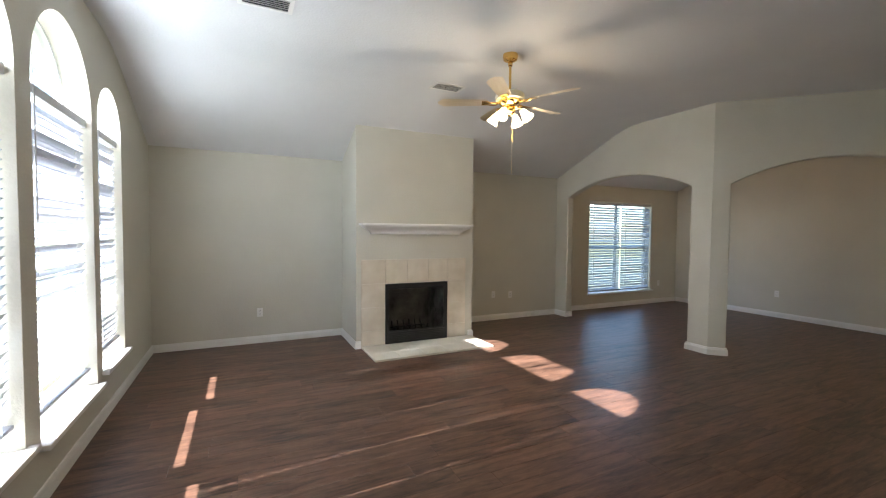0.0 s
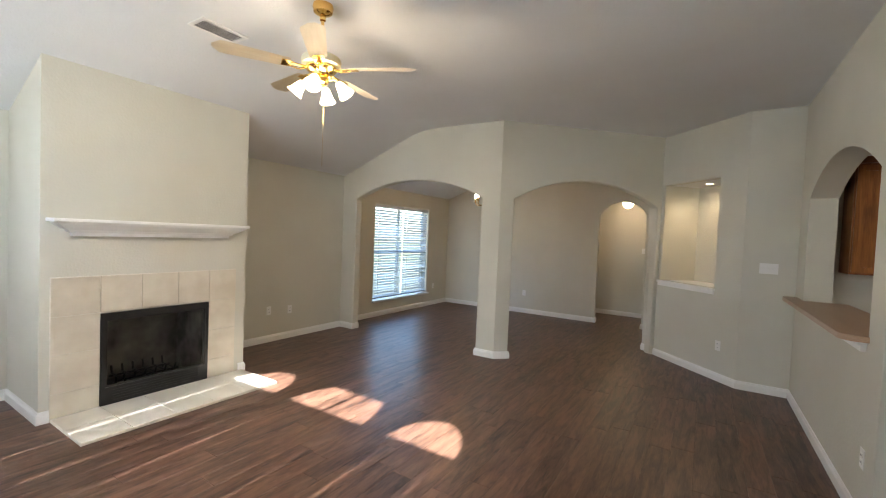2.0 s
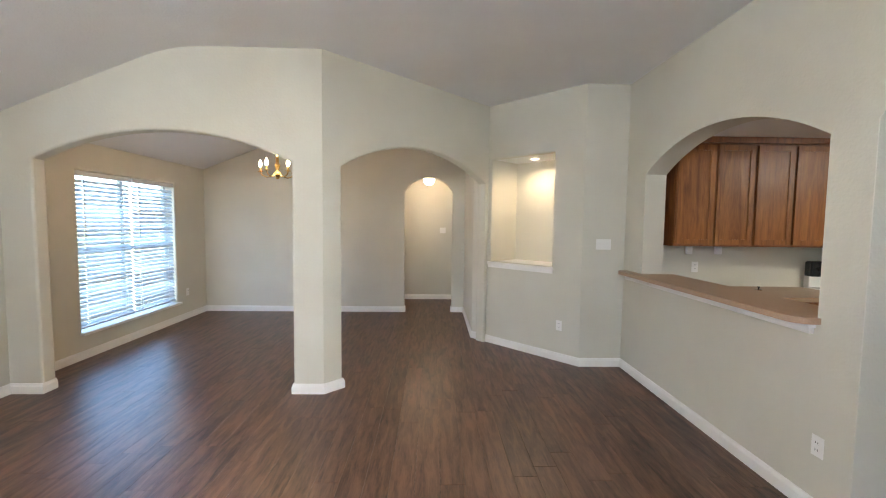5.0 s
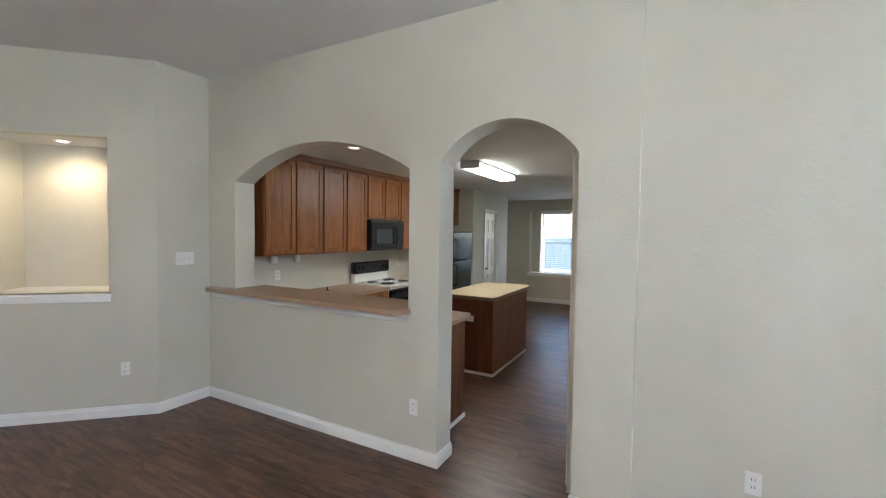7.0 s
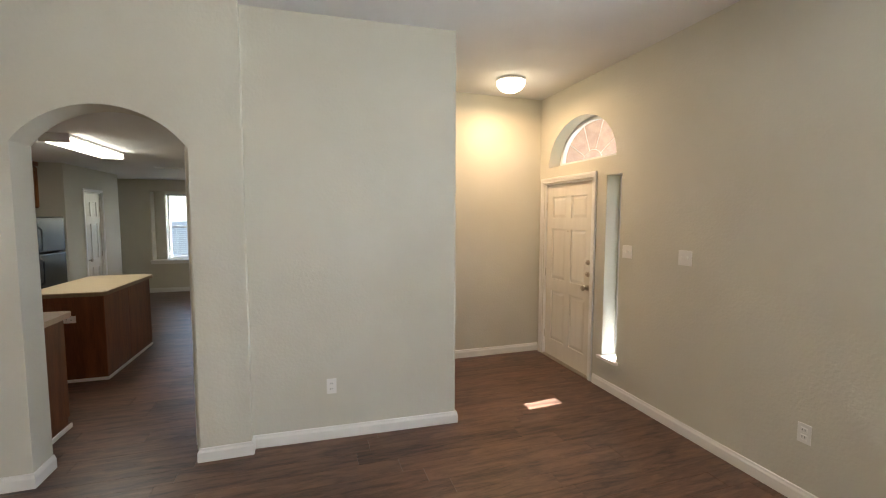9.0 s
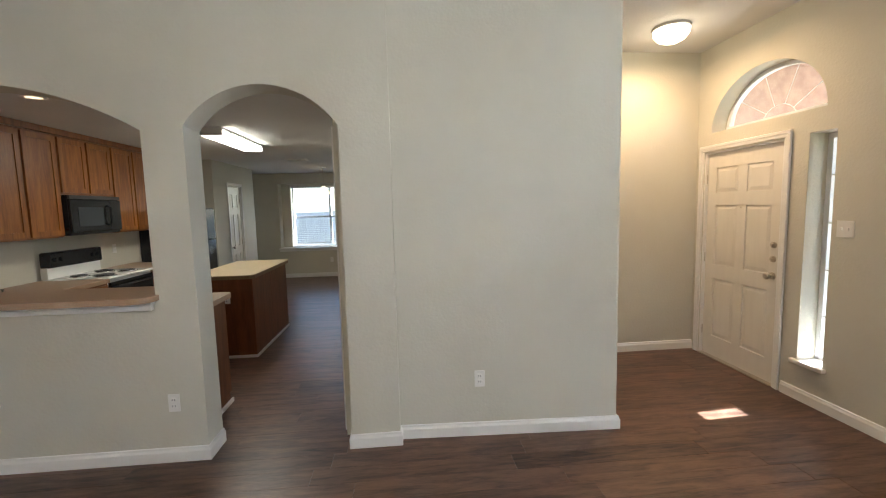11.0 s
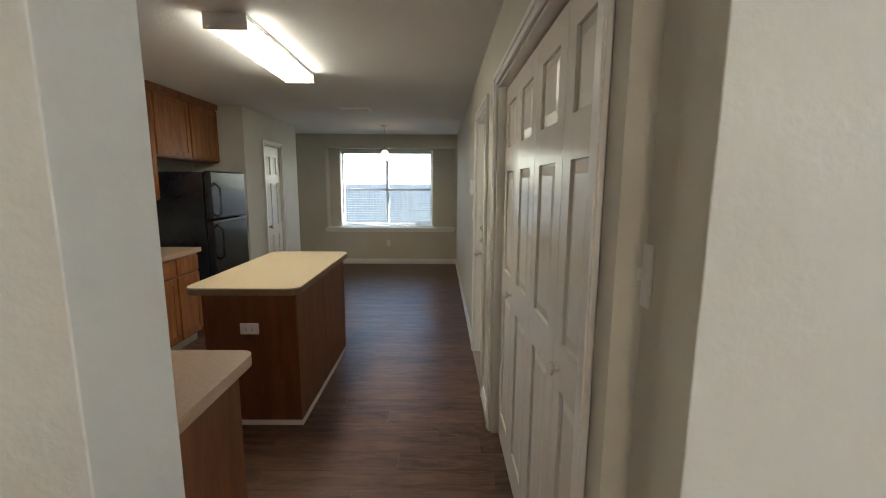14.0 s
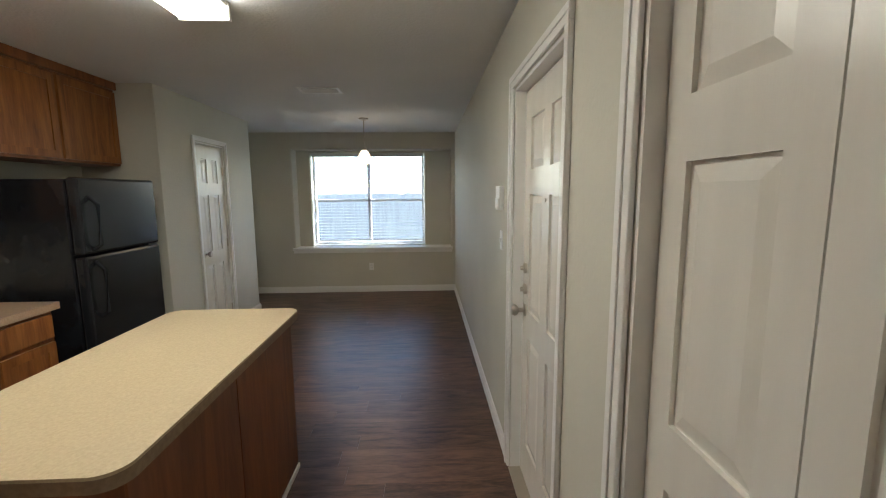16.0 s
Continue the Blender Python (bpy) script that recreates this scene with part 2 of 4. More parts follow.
def tube(points, r, n=8, bm=None):
    t = bmesh.new()
    pts = [Vector(p) for p in points]
    rings = []
    for i, p in enumerate(pts):
        d = (pts[min(i + 1, len(pts) - 1)] - pts[max(i - 1, 0)]).normalized()
        q = d.to_track_quat("Z", "Y")
        rings.append([t.verts.new(p + q @ Vector((r * math.cos(2 * math.pi * k / n), r * math.sin(2 * math.pi * k / n), 0))) for k in range(n)])
    for a, b in zip(rings, rings[1:]):
        for k in range(n):
            t.faces.new((a[k], a[(k + 1) % n], b[(k + 1) % n], b[k]))
    t.faces.new(rings[0]), t.faces.new(rings[-1])
    return merge(bm, t)


def prism(outline, holes, depth, bm=None, m=None):
    """Outline in the x, z plane, from y = 0 to y = depth, with holes through it."""
    t = bmesh.new()
    loops = [outline, *holes]
    flat = [p for lp in loops for p in lp]
    fr = [t.verts.new((p[0], 0, p[1])) for p in flat]
    bk = [t.verts.new((p[0], depth, p[1])) for p in flat]
    for tri in tessellate_polygon([[Vector((p[0], p[1], 0)) for p in lp] for lp in loops]):
        if len(set(tri)) == 3:
            t.faces.new([fr[i] for i in tri])
            t.faces.new([bk[i] for i in tri])
    k = 0
    for lp in loops:
        n = len(lp)
        for i in range(n):
            a, b = k + i, k + (i + 1) % n
            t.faces.new((fr[a], fr[b], bk[b], bk[a]))
        k += n
    bmesh.ops.recalc_face_normals(t, faces=t.faces)
    bmesh.ops.dissolve_limit(t, angle_limit=0.01, verts=t.verts, edges=t.edges)
    return merge(bm, t, m)


def rect(a, b, z0, z1):
    return [(a, z0), (b, z0), (b, z1), (a, z1)]


def arch(a, b, z0, spring, crown, n=20):
    c, w, h = (a + b) / 2, (b - a) / 2, crown - spring
    r = (w * w + h * h) / (2 * h)
    ang = math.asin(min(1.0, w / r))
    if h > w * 0.98:
        ang = math.pi / 2
    pts = [(a, z0), (b, z0)]
    for i in range(n + 1):
        th = ang - 2 * ang * i / n
        pts.append((c + r * math.sin(th), crown - r + r * math.cos(th)))
    return pts


def ellipse_arch(a, b, z0, spring, crown, n=24):
    c, w, h = (a + b) / 2, (b - a) / 2, crown - spring
    pts = [(a, z0), (b, z0)] if z0 < spring - 1e-4 else []
    return pts + [(c + w * math.cos(math.pi * i / n), spring + h * math.sin(math.pi * i / n)) for i in range(n + 1)]


def wall(name, p0, p1, z1, holes=(), thick=0.12, z0=-0.15, round_edges=0.02, mat=None, ends=""):
    """Front on the line p0-p1 with the room on its left; openings in metres along the wall.
    ends: a, b for a rounded free end at p0, p1."""
    p0, p1 = Vector((*p0, 0)), Vector((*p1, 0))
    d = p1 - p0
    n = d.length
    bm = prism(rect(0, n, z0, z1), holes, thick)
    lay = bm.edges.layers.float.new("bevel_weight_edge")
    for e in bm.edges:
        u, v = e.verts[0].co, e.verts[1].co
        if abs(u.y - v.y) > 1e-4:
            continue
        if max(u.x, v.x) < 1e-4:
            e[lay] = float("a" in ends)
        elif min(u.x, v.x) > n - 1e-4:
            e[lay] = float("b" in ends)
        elif max(u.z, v.z) < z0 + 1e-4 or min(u.z, v.z) > z1 - 1e-4:
            continue
        else:
            e[lay] = 1.0 if e.is_manifold and e.calc_face_angle(0) > 0.5 else 0.0
    bm.transform(Matrix.Translation(p0) @ Matrix.Rotation(math.atan2(d.y, d.x), 4, "Z") @ Matrix.Diagonal((1, -1, 1, 1)))
    ob = structure(name, bm, mat or WALL, "beige painted drywall wall", 35)
    if round_edges:
        md = ob.modifiers.new("rounded", "BEVEL")
        md.width, md.segments, md.limit_method = round_edges, 3, "WEIGHT"
    return ob


def moulding(name, points, profile, mat, closed=False, label="white painted baseboard"):
    """Sweep a profile (out, up) along a line in plan; out is to the left of the way."""
    pts = [Vector(p) for p in points]
    t = bmesh.new()
    rings = []
    for i, p in enumerate(pts):
        a = (pts[i] - pts[i - 1]).normalized() if i else (pts[1] - pts[0]).normalized()
        b = (pts[i + 1] - pts[i]).normalized() if i < len(pts) - 1 else a
        na, nb = Vector((-a.y, a.x)), Vector((-b.y, b.x))
        n = (na + nb).normalized()
        n = n / max(0.35, n.dot(na))
        rings.append([t.verts.new((p.x + n.x * o, p.y + n.y * o, z)) for o, z in profile])
    k = len(profile)
    for r, s in zip(rings, rings[1:]):
        for j in range(k):
            t.faces.new((r[j], r[(j + 1) % k], s[(j + 1) % k], s[j]))
    t.faces.new(rings[0]), t.faces.new(rings[-1])
    return structure(name, t, mat, label)


BASE_PROFILE = [(-0.002, 0.0), (0.016, 0.0), (0.016, 0.065), (0.010, 0.078), (0.008, 0.090), (-0.002, 0.094)]

# ---------- structure ----------
CZ, KZ, EASTX = 3.05, 2.44, 5.75
X0, YN, YK = -1.04, 5.38, -0.455

floor = structure("floor", box(-1.3, 10.2, -8.4, 5.9, -0.16, -0.006), SUBFLOOR, "dark wood-look plank floor")

W_HOLES = [
    arch(5.6 - 2.18, 5.6 - 1.48, 0.36, 2.28, 2.63),
    arch(5.6 - 3.33, 5.6 - 2.35, 0.30, 2.28, 2.77),
    arch(5.6 - 4.15, 5.6 - 3.46, 0.36, 2.28, 2.62),
    rect(5.6 + 0.90, 5.6 + 1.79, -0.02, 2.045),
    rect(5.6 + 0.50, 5.6 + 0.70, 0.30, 2.05),
    ellipse_arch(5.6 + 0.585, 5.6 + 1.72, 2.225, 2.225, 2.70),
]
wall("wall_front", (X0, 5.6), (X0, -2.1), 3.3, W_HOLES, 0.20)
wall("wall_north", (5.2, YN), (X0 - 0.2, YN), 3.3, (), 0.22)
wall("wall_dining_arch", (5.07, 2.61), (5.07, YN + 0.06), 3.3, [arch(0.27, 2.49, -0.02, 2.08, 2.34)], 0.135)
wall("wall_hall_arch", (6.80, 0.88), (5.07, 2.61), 3.3, [arch(0.10, 2.25, -0.02, 2.07, 2.36)], 0.135)
wall("wall_niche", (5.81, 0.01), (6.95, 1.085), 3.3, [rect(0.37, 1.27, 1.065, 2.38)], 0.12)
wall("wall_return", (5.81, YK - 0.06), (5.81, 0.01), 3.3, (), 0.12)
wall("wall_kitchen", (2.057, YK), (5.87, YK), 3.3, [arch(0.318, 1.219, -0.02, 2.085, 2.325), arch(1.461, 3.368, 1.045, 2.06, 2.33)], 0.21, ends="a")
wall("wall_recess", (0.55, -0.461), (2.20, -0.538), 3.3, (), 0.115, ends="a")
wall("wall_entry", (X0, -1.905), (2.31, -1.905), 3.3, (), 0.12)
wall("wall_kitchen_west", (2.43, -0.62), (2.43, -8.0), 2.6, [rect(0.13, 1.655, -0.02, 2.06), rect(2.14, 2.92, -0.02, 2.045)], 0.12)
wall("wall_kitchen_far", (2.43, -7.87), (5.9, -7.87), 2.6, [rect(0.055, 2.465, 0.69, 2.19)], 0.10)
wall("wall_window_bay", (2.30, -8.12), (5.0, -8.12), 2.6, [rect(0.60, 2.39, 0.71, 2.16)], 0.14)
wall("wall_bay_side", (2.485, -7.90), (2.485, -8.2), 2.3, (), 0.1, 0.5, 0)
wall("wall_bay_side", (4.895, -8.2), (4.895, -7.90), 2.3, (), 0.1, 0.5, 0)
structure("bay_head", box(2.3, 5.0, -8.2, -7.94, 2.19, 2.35), WALL)
wall("wall_kitchen_east", (EASTX, -8.0), (EASTX, -0.6), 2.6, (), 0.12)
wall("wall_pantry_side", (5.114, -5.05), (EASTX + 0.05, -5.05), 2.6, (), 0.10)
wall("wall_pantry", (5.11, -6.9), (5.11, -5.052), 2.6, [rect(0.71, 1.29, -0.02, 2.05)], 0.10)
wall("wall_pantry_back", (EASTX, -6.9), (5.12, -6.9), 2.6, (), 0.10)
wall("wall_dining_back", (8.55, 1.035), (8.55, 5.6), 3.3, [arch(0.25, 1.075, -0.02, 2.08, 2.33)], 0.13)
wall("wall_hall_side", (6.945, 1.075), (8.56, 1.075), 3.3, (), 0.12)
wall("wall_dining_window", (8.6, 5.5), (5.15, 5.5), 3.3, [rect(8.6 - 7.75, 8.6 - 6.0, 0.28, 2.095)], 0.20)
wall("wall_hall_end", (9.78, 0.2), (9.78, 3.2), 3.3, (), 0.12)
wall("wall_hall_north", (9.85, 2.9), (8.6, 2.9), 3.3, (), 0.12)
wall("wall_hall_south", (8.6, 0.5), (9.85, 0.5), 3.3, (), 0.12)

# ceilings: flat, rounded bend, slope down to the fireplace and dining window walls
prof = [(-2.1, CZ)]
R0, R1, SL = 3.62, 4.16, 0.40
for i in range(9):
    u = i / 8
    prof.append((R0 + (R1 - R0) * u, CZ - SL * (R1 - R0) * u * u / 2))
prof.append((5.9, prof[-1][1] - SL * (5.9 - R1)))
outline = prof + [(y, z + 0.12) for y, z in reversed(prof)]
cb = prism(outline, [], 11.0)
cb.transform(Matrix(((0, 1, 0, -1.2), (1, 0, 0, 0), (0, 0, 1, 0), (0, 0, 0, 1))))
structure("ceiling", cb, CEIL, "white textured vaulted ceiling", 30)
structure("ceiling_kitchen", box(2.32, 6.2, -8.3, YK - 0.1, KZ, KZ + 0.1), CEIL, "white textured kitchen ceiling")
structure("ceiling_hall", box(8.65, 9.8, 0.4, 3.0, 2.44, 2.54), CEIL)

# niche shell: angled box behind the wall
nd = Matrix.Translation((5.81, 0.01, 0)) @ Matrix.Rotation(radians(43.32), 4, "Z")
nb = bmesh.new()
box(0.25, 1.39, -0.66, -0.56, 0.9, 2.5, 0, nb)
box(1.27, 1.37, -0.57, -0.10, 0.9, 2.5, 0, nb)
box(0.27, 0.37, -0.57, -0.10, 0.9, 2.5, 0, nb)
nb.transform(nd)
structure("wall_niche_shell", nb, WALL)
nb = bmesh.new()
box(0.3, 1.33, -0.6, -0.10, 2.38, 2.48, 0, nb)
nb.transform(nd)
structure("ceiling_niche", nb, CEIL)
nb = bmesh.new()
box(0.372, 1.268, -0.56, 0.0, 1.03, 1.065, 0, nb)
box(0.34, 1.30, 0.0, 0.03, 1.035, 1.068, 0.006, nb)
box(0.35, 1.29, 0.0, 0.018, 0.995, 1.035, 0.004, nb)
nb.transform(nd)
structure("niche_sill", nb, TRIM, "white painted display niche sill")

# chimney breast
wall("wall_chimney_front", (2.865, 4.575), (1.21, 4.575), 3.3, [rect(0.395, 1.283, 0.022, 0.80)], 0.09)
wall("wall_chimney_side", (2.863, 5.4), (2.863, 4.577), 3.3, (), 0.09)
wall("wall_chimney_side", (1.212, 4.577), (1.212, 5.4), 3.3, (), 0.09)

# baseboards
moulding("baseboard", [(X0, 5.38), (X0, -0.82)], BASE_PROFILE, TRIM)
moulding("baseboard", [(1.21, 5.38), (X0, 5.38)], BASE_PROFILE, TRIM)
moulding("baseboard", [(1.27, 4.575), (1.21, 4.575), (1.21, 5.38)], BASE_PROFILE, TRIM)
moulding("baseboard", [(2.865, 5.38), (2.865, 4.575), (2.80, 4.575)], BASE_PROFILE, TRIM)
moulding("baseboard", [(5.205, 5.10), (5.07, 5.10), (5.07, 5.38), (2.865, 5.38)], BASE_PROFILE, TRIM)
moulding("baseboard", [(5.30, 2.57), (5.21, 2.47), (5.07, 2.61), (5.07, 2.88), (5.205, 2.88)], BASE_PROFILE, TRIM)
moulding("baseboard", [(2.380, -0.665), (2.375, YK), (2.057, YK), (2.057, -0.531), (0.55, -0.461), (0.55, -0.58)][::-1], BASE_PROFILE, TRIM)
moulding("baseboard", [(3.276, -0.665), (3.276, YK), (5.81, YK), (5.81, 0.01), (6.95, 1.085), (8.55, 1.075), (8.55, 1.285), (8.68, 1.285)], BASE_PROFILE, TRIM)
moulding("baseboard", [(8.68, 2.11), (8.55, 2.11), (8.55, 5.5), (5.205, 5.5)], BASE_PROFILE, TRIM)
moulding("baseboard", [(9.78, 0.5), (9.78, 2.9)], BASE_PROFILE, TRIM)
moulding("baseboard", [(X0, -1.905), (2.3, -1.905)], BASE_PROFILE, TRIM)
moulding("baseboard", [(2.43, -3.61), (2.43, -7.87), (EASTX, -7.87), (EASTX, -6.9 - 0.0)], BASE_PROFILE, TRIM)
moulding("baseboard", [(2.43, -2.345), (2.43, -2.69)], BASE_PROFILE, TRIM)
moulding("baseboard", [(EASTX, -6.9), (5.11, -6.9), (5.11, -6.25)], BASE_PROFILE, TRIM)

# ---------- outdoors ----------
structure("ground", box(-70, 70, -70, 70, -0.45, -0.30), GRASS, "dry lawn outside the house")
structure("porch_floor", box(-4.2, X0 - 0.2, -2.6, 0.6, -0.30, -0.04), CONC, "concrete porch slab")
# Guessed porch front; its low crown keeps sun off the upper sidelight
pb = prism(rect(-3.2, 0.8, -0.3, 3.2), [ellipse_arch(-2.9, 0.5, -0.29, 1.9, 2.2)], 0.2)
pb.transform(Matrix(((0, 1, 0, -3.75), (1, 0, 0, 0), (0, 0, 1, 0), (0, 0, 0, 1))))
structure("porch_arch", pb, BRICKW, "pink brick porch arch added to shade the sidelight", 30)
structure("porch_roof", box(-3.9, X0 - 0.2, -2.9, 0.5, 3.2, 3.32), BRICKW)


# Unseen overhang, its height set to cut the crowns off the floor's sun patches
structure("roof_eave", box(-1.70, X0 - 0.202, 0.75, 5.8, 2.89, 3.04), VINYL, "white roof eave over the front windows")


structure("porch_side_wall", box(-3.55, X0 - 0.205, -2.9, -2.7, -0.3, 3.195), BRICKW, "pink brick porch side wall")


def fence(n):
    f = thing("wooden_fence", "weathered grey wooden privacy fence beyond the lawn", "fence")
    bm = bmesh.new()
    box(-5, 15, -12.04, -12.0, 0.2, 0.29, 0, bm), box(-5, 15, -12.04, -12.0, 1.1, 1.19, 0, bm)
    part("rail", bm, FENCEM, f)
    me = None
    for i in range(n):
        if me is None:
            ob = part("board", box(-0.0715, 0.0715, -0.01, 0.01, -0.30, 1.52, 0.003), FENCEM, f)
            me = ob.data
        else:
            ob = new("board", me)
            ob.parent = f
        ob.location = (-4.5 + i * 0.142, -11.985, random.uniform(-0.02, 0.02))
        ob.location.y += 0.004 * (i % 2)


fence(132)

# ---------- windows and blinds ----------


def frame_bars(loop_outer, inset, depth, m, bm=None):
    c = Vector((sum(p[0] for p in loop_outer) / len(loop_outer), sum(p[1] for p in loop_outer) / len(loop_outer)))
    xs, zs = [p[0] for p in loop_outer], [p[1] for p in loop_outer]
    w, h = max(xs) - min(xs), max(zs) - min(zs)
    inner = [((p[0] - c.x) * (w - 2 * inset) / w + c.x, (p[1] - c.y) * (h - 2 * inset) / h + c.y) for p in loop_outer]
    return prism(loop_outer, [inner], depth, bm, m)


def window(name, m, w, z0, z1, outline, bars, label, sill=0.05, mid=None):
    """Local x along the wall, y outward, with 0 at the room face of the wall."""
    ob = tagged(new(name), label, "window", kind="structure")
    ob.matrix_world = m
    off = Matrix.Translation((0, 0.15, 0))
    part("window_frame", frame_bars(outline, 0.04, 0.05, off), VINYL, ob)
    pane = part("pane", prism(outline, [], 0.005, None, Matrix.Translation((0, 0.172, 0))), GLASS, ob)
    pane.visible_shadow = False
    for x0, x1, a, b in bars:
        part("glazing_bar", box(x0, x1, 0.155, 0.19, a, b, 0.003), VINYL, ob)
    if sill:
        bm = box(-w / 2 + 0.003, w / 2 - 0.003, -0.002, 0.15, z0 - 0.001, z0 + 0.018)
        box(-w / 2 - 0.035, w / 2 + 0.035, -sill, -0.001, z0 - 0.012, z0 + 0.020, 0.006, bm)
        part("window_sill", bm, TRIM, ob)
    return ob


def blind(label, m, w, z0, z1, tilt, pitch=0.046, wand=True, mat=None, y=0.055):
    """Slatted blind between z0 and z1, hung y behind the room face."""
    b = thing("window_blind", label, "blind", m, "slatted window blinds")
    part("headrail", box(-w / 2, w / 2, y - 0.03, y + 0.03, z1 - 0.055, z1, 0.005), BLINDRAIL, b)
    part("bottom_rail", box(-w / 2, w / 2, y - 0.024, y + 0.024, z0, z0 + 0.02, 0.006), SLAT, b)
    t = bmesh.new()
    c = w / 2 - 0.12
    xs = (-w / 2 + 0.004, -c - 0.006, -c + 0.006, c - 0.006, c + 0.006, w / 2 - 0.004)
    grid = [[t.verts.new((x, 0.025 * u, 0.003 * (1 - u * u))) for u in (-1, -0.4, 0.4, 1)] for x in xs]
    for k in range(5):
        for i in range(3):
            if not (k in (1, 3) and i == 1):  # cord slots
                t.faces.new((grid[k][i], grid[k][i + 1], grid[k + 1][i + 1], grid[k + 1][i]))
    bmesh.ops.solidify(t, geom=t.faces[:], thickness=0.0025)
    first = None
    n = int((z1 - 0.07 - z0 - 0.03) / pitch)
    for i in range(n):
        if first is None:
            s = part("slat", t, mat or SLAT, b, "", 30)
            first = s.data
        else:
            s = new("slat", first)
            s.parent = b
        s.matrix_local = pose(0, y, z0 + 0.045 + i * pitch, tilt + random.uniform(-0.8, 0.8), 0, 0)
    for cx in (-w / 2 + 0.12, w / 2 - 0.12):
        part("ladder_cord", rod((cx, y - 0.027, z0 + 0.01), (cx, y - 0.027, z1 - 0.04), 0.0012, 5), SLAT, b)
    if wand:
        part("tilt_wand", rod((-w / 2 + 0.09, y - 0.04, z1 - 0.75), (-w / 2 + 0.09, y - 0.04, z1 - 0.03), 0.004, 6), BLINDRAIL, b)
    return b


FRONT = Matrix(((0, -1, 0, X0), (1, 0, 0, 0), (0, 0, 1, 0), (0, 0, 0, 1)))  # local x -> +y, local y -> -x
for i, (ya, yb, zs, top) in enumerate(((1.48, 2.18, 0.36, 2.63), (2.35, 3.33, 0.30, 2.77), (3.46, 4.15, 0.36, 2.62))):
    w, c = yb - ya, (ya + yb) / 2
    m = FRONT @ Matrix.Translation((c, 0, 0))
    ol = arch(-w / 2 + 0.002, w / 2 - 0.002, zs + 0.002, 2.28, top - 0.002)
    bars = [(-w / 2 + 0.03, w / 2 - 0.03, 2.20, 2.25), (-w / 2 + 0.03, w / 2 - 0.03, 1.22, 1.27)]
    if i == 1:
        bars.append((-0.012, 0.012, 2.25, 2.74))
    window("window_%d" % (i + 1), m, w, zs, top, ol, bars, "tall arched white vinyl window with deep drywall return")
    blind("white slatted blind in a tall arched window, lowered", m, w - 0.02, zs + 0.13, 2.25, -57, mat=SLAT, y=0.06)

DINM = Matrix.Translation((6.875, 5.5, 0))
window("window_4", DINM, 1.75, 0.28, 2.095, rect(-0.873, 0.873, 0.282, 2.093), [(-0.03, 0.03, 0.33, 2.05), (-0.84, 0.84, 1.16, 1.20)], "wide dining room window with a white frame")
for sx in (-0.437, 0.437):
    blind("white slatted blind half of the dining window, lowered", DINM @ Matrix.Translation((sx, 0, 0)), 0.845, 0.33, 2.088, 47, 0.050, True, THINSLAT, 0.045)

BAY = Matrix(((-1, 0, 0, 3.795), (0, -1, 0, -8.12), (0, 0, 1, 0), (0, 0, 0, 1)))
window("window_5", BAY, 1.79, 0.71, 2.16, rect(-0.893, 0.893, 0.712, 2.158), [(-0.025, 0.025, 0.75, 2.12), (-0.86, 0.86, 1.40, 1.44)], "wide breakfast nook window looking on a fence", 0)
bb = thing("window_blind", "white slatted blind in the nook window, slats open flat", "blind", BAY, "slatted window blinds")
part("headrail", box(-0.88, 0.88, 0.02, 0.07, 2.11, 2.155, 0.004), BLINDRAIL, bb)
part("bottom_rail", box(-0.88, 0.88, 0.025, 0.065, 0.775, 0.795, 0.004), BLINDRAIL, bb)
sl = None
for i in range(27):
    if sl is None:
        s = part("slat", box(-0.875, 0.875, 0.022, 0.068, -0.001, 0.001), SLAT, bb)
        sl = s.data
    else:
        s = new("slat", sl)
        s.parent = bb
    s.location = (0, 0, 0.83 + i * 0.046)
sb = box(2.488, 4.892, -8.119, -7.87, 0.66, 0.70)
box(2.465, 4.935, -7.87, -7.835, 0.665, 0.702, 0.006, sb)
box(2.475, 4.925, -7.87, -7.855, 0.62, 0.665, 0.004, sb)
structure("bay_sill", sb, TRIM, "white painted window ledge")

# sidelight and transom
SIDE = FRONT @ Matrix.Translation((-0.60, 0, 0))
window("window_6", SIDE, 0.2, 0.30, 2.05, rect(-0.098, 0.098, 0.302, 2.048), [(-0.07, 0.07, z - 0.006, z + 0.006) for z in (0.66, 1.02, 1.38, 1.74)], "narrow sidelight window beside the front door", 0.04)
TRAN = FRONT @ Matrix.Translation((-1.1525, 0, 0))
tw = window("window_7", TRAN, 1.135, 2.225, 2.70, ellipse_arch(-0.565, 0.565, 2.227, 2.227, 2.697), [], "half-round transom window over the front door", 0)
bm = bmesh.new()
for a in (36, 72, 108, 144):
    c, s = math.cos(radians(a)), math.sin(radians(a))
    rod((0.16 * c, 0.172, 2.235 + 0.13 * s), (0.54 * c, 0.172, 2.235 + 0.45 * s), 0.0035, 6, bm)
part("glazing_bar", bm, VINYL, tw)
part("glazing_bar", tube([(0.16 * math.cos(math.pi * i / 16), 0.172, 2.235 + 0.13 * math.sin(math.pi * i / 16)) for i in range(17)], 0.0035, 6), VINYL, tw)

# ---------- doors ----------


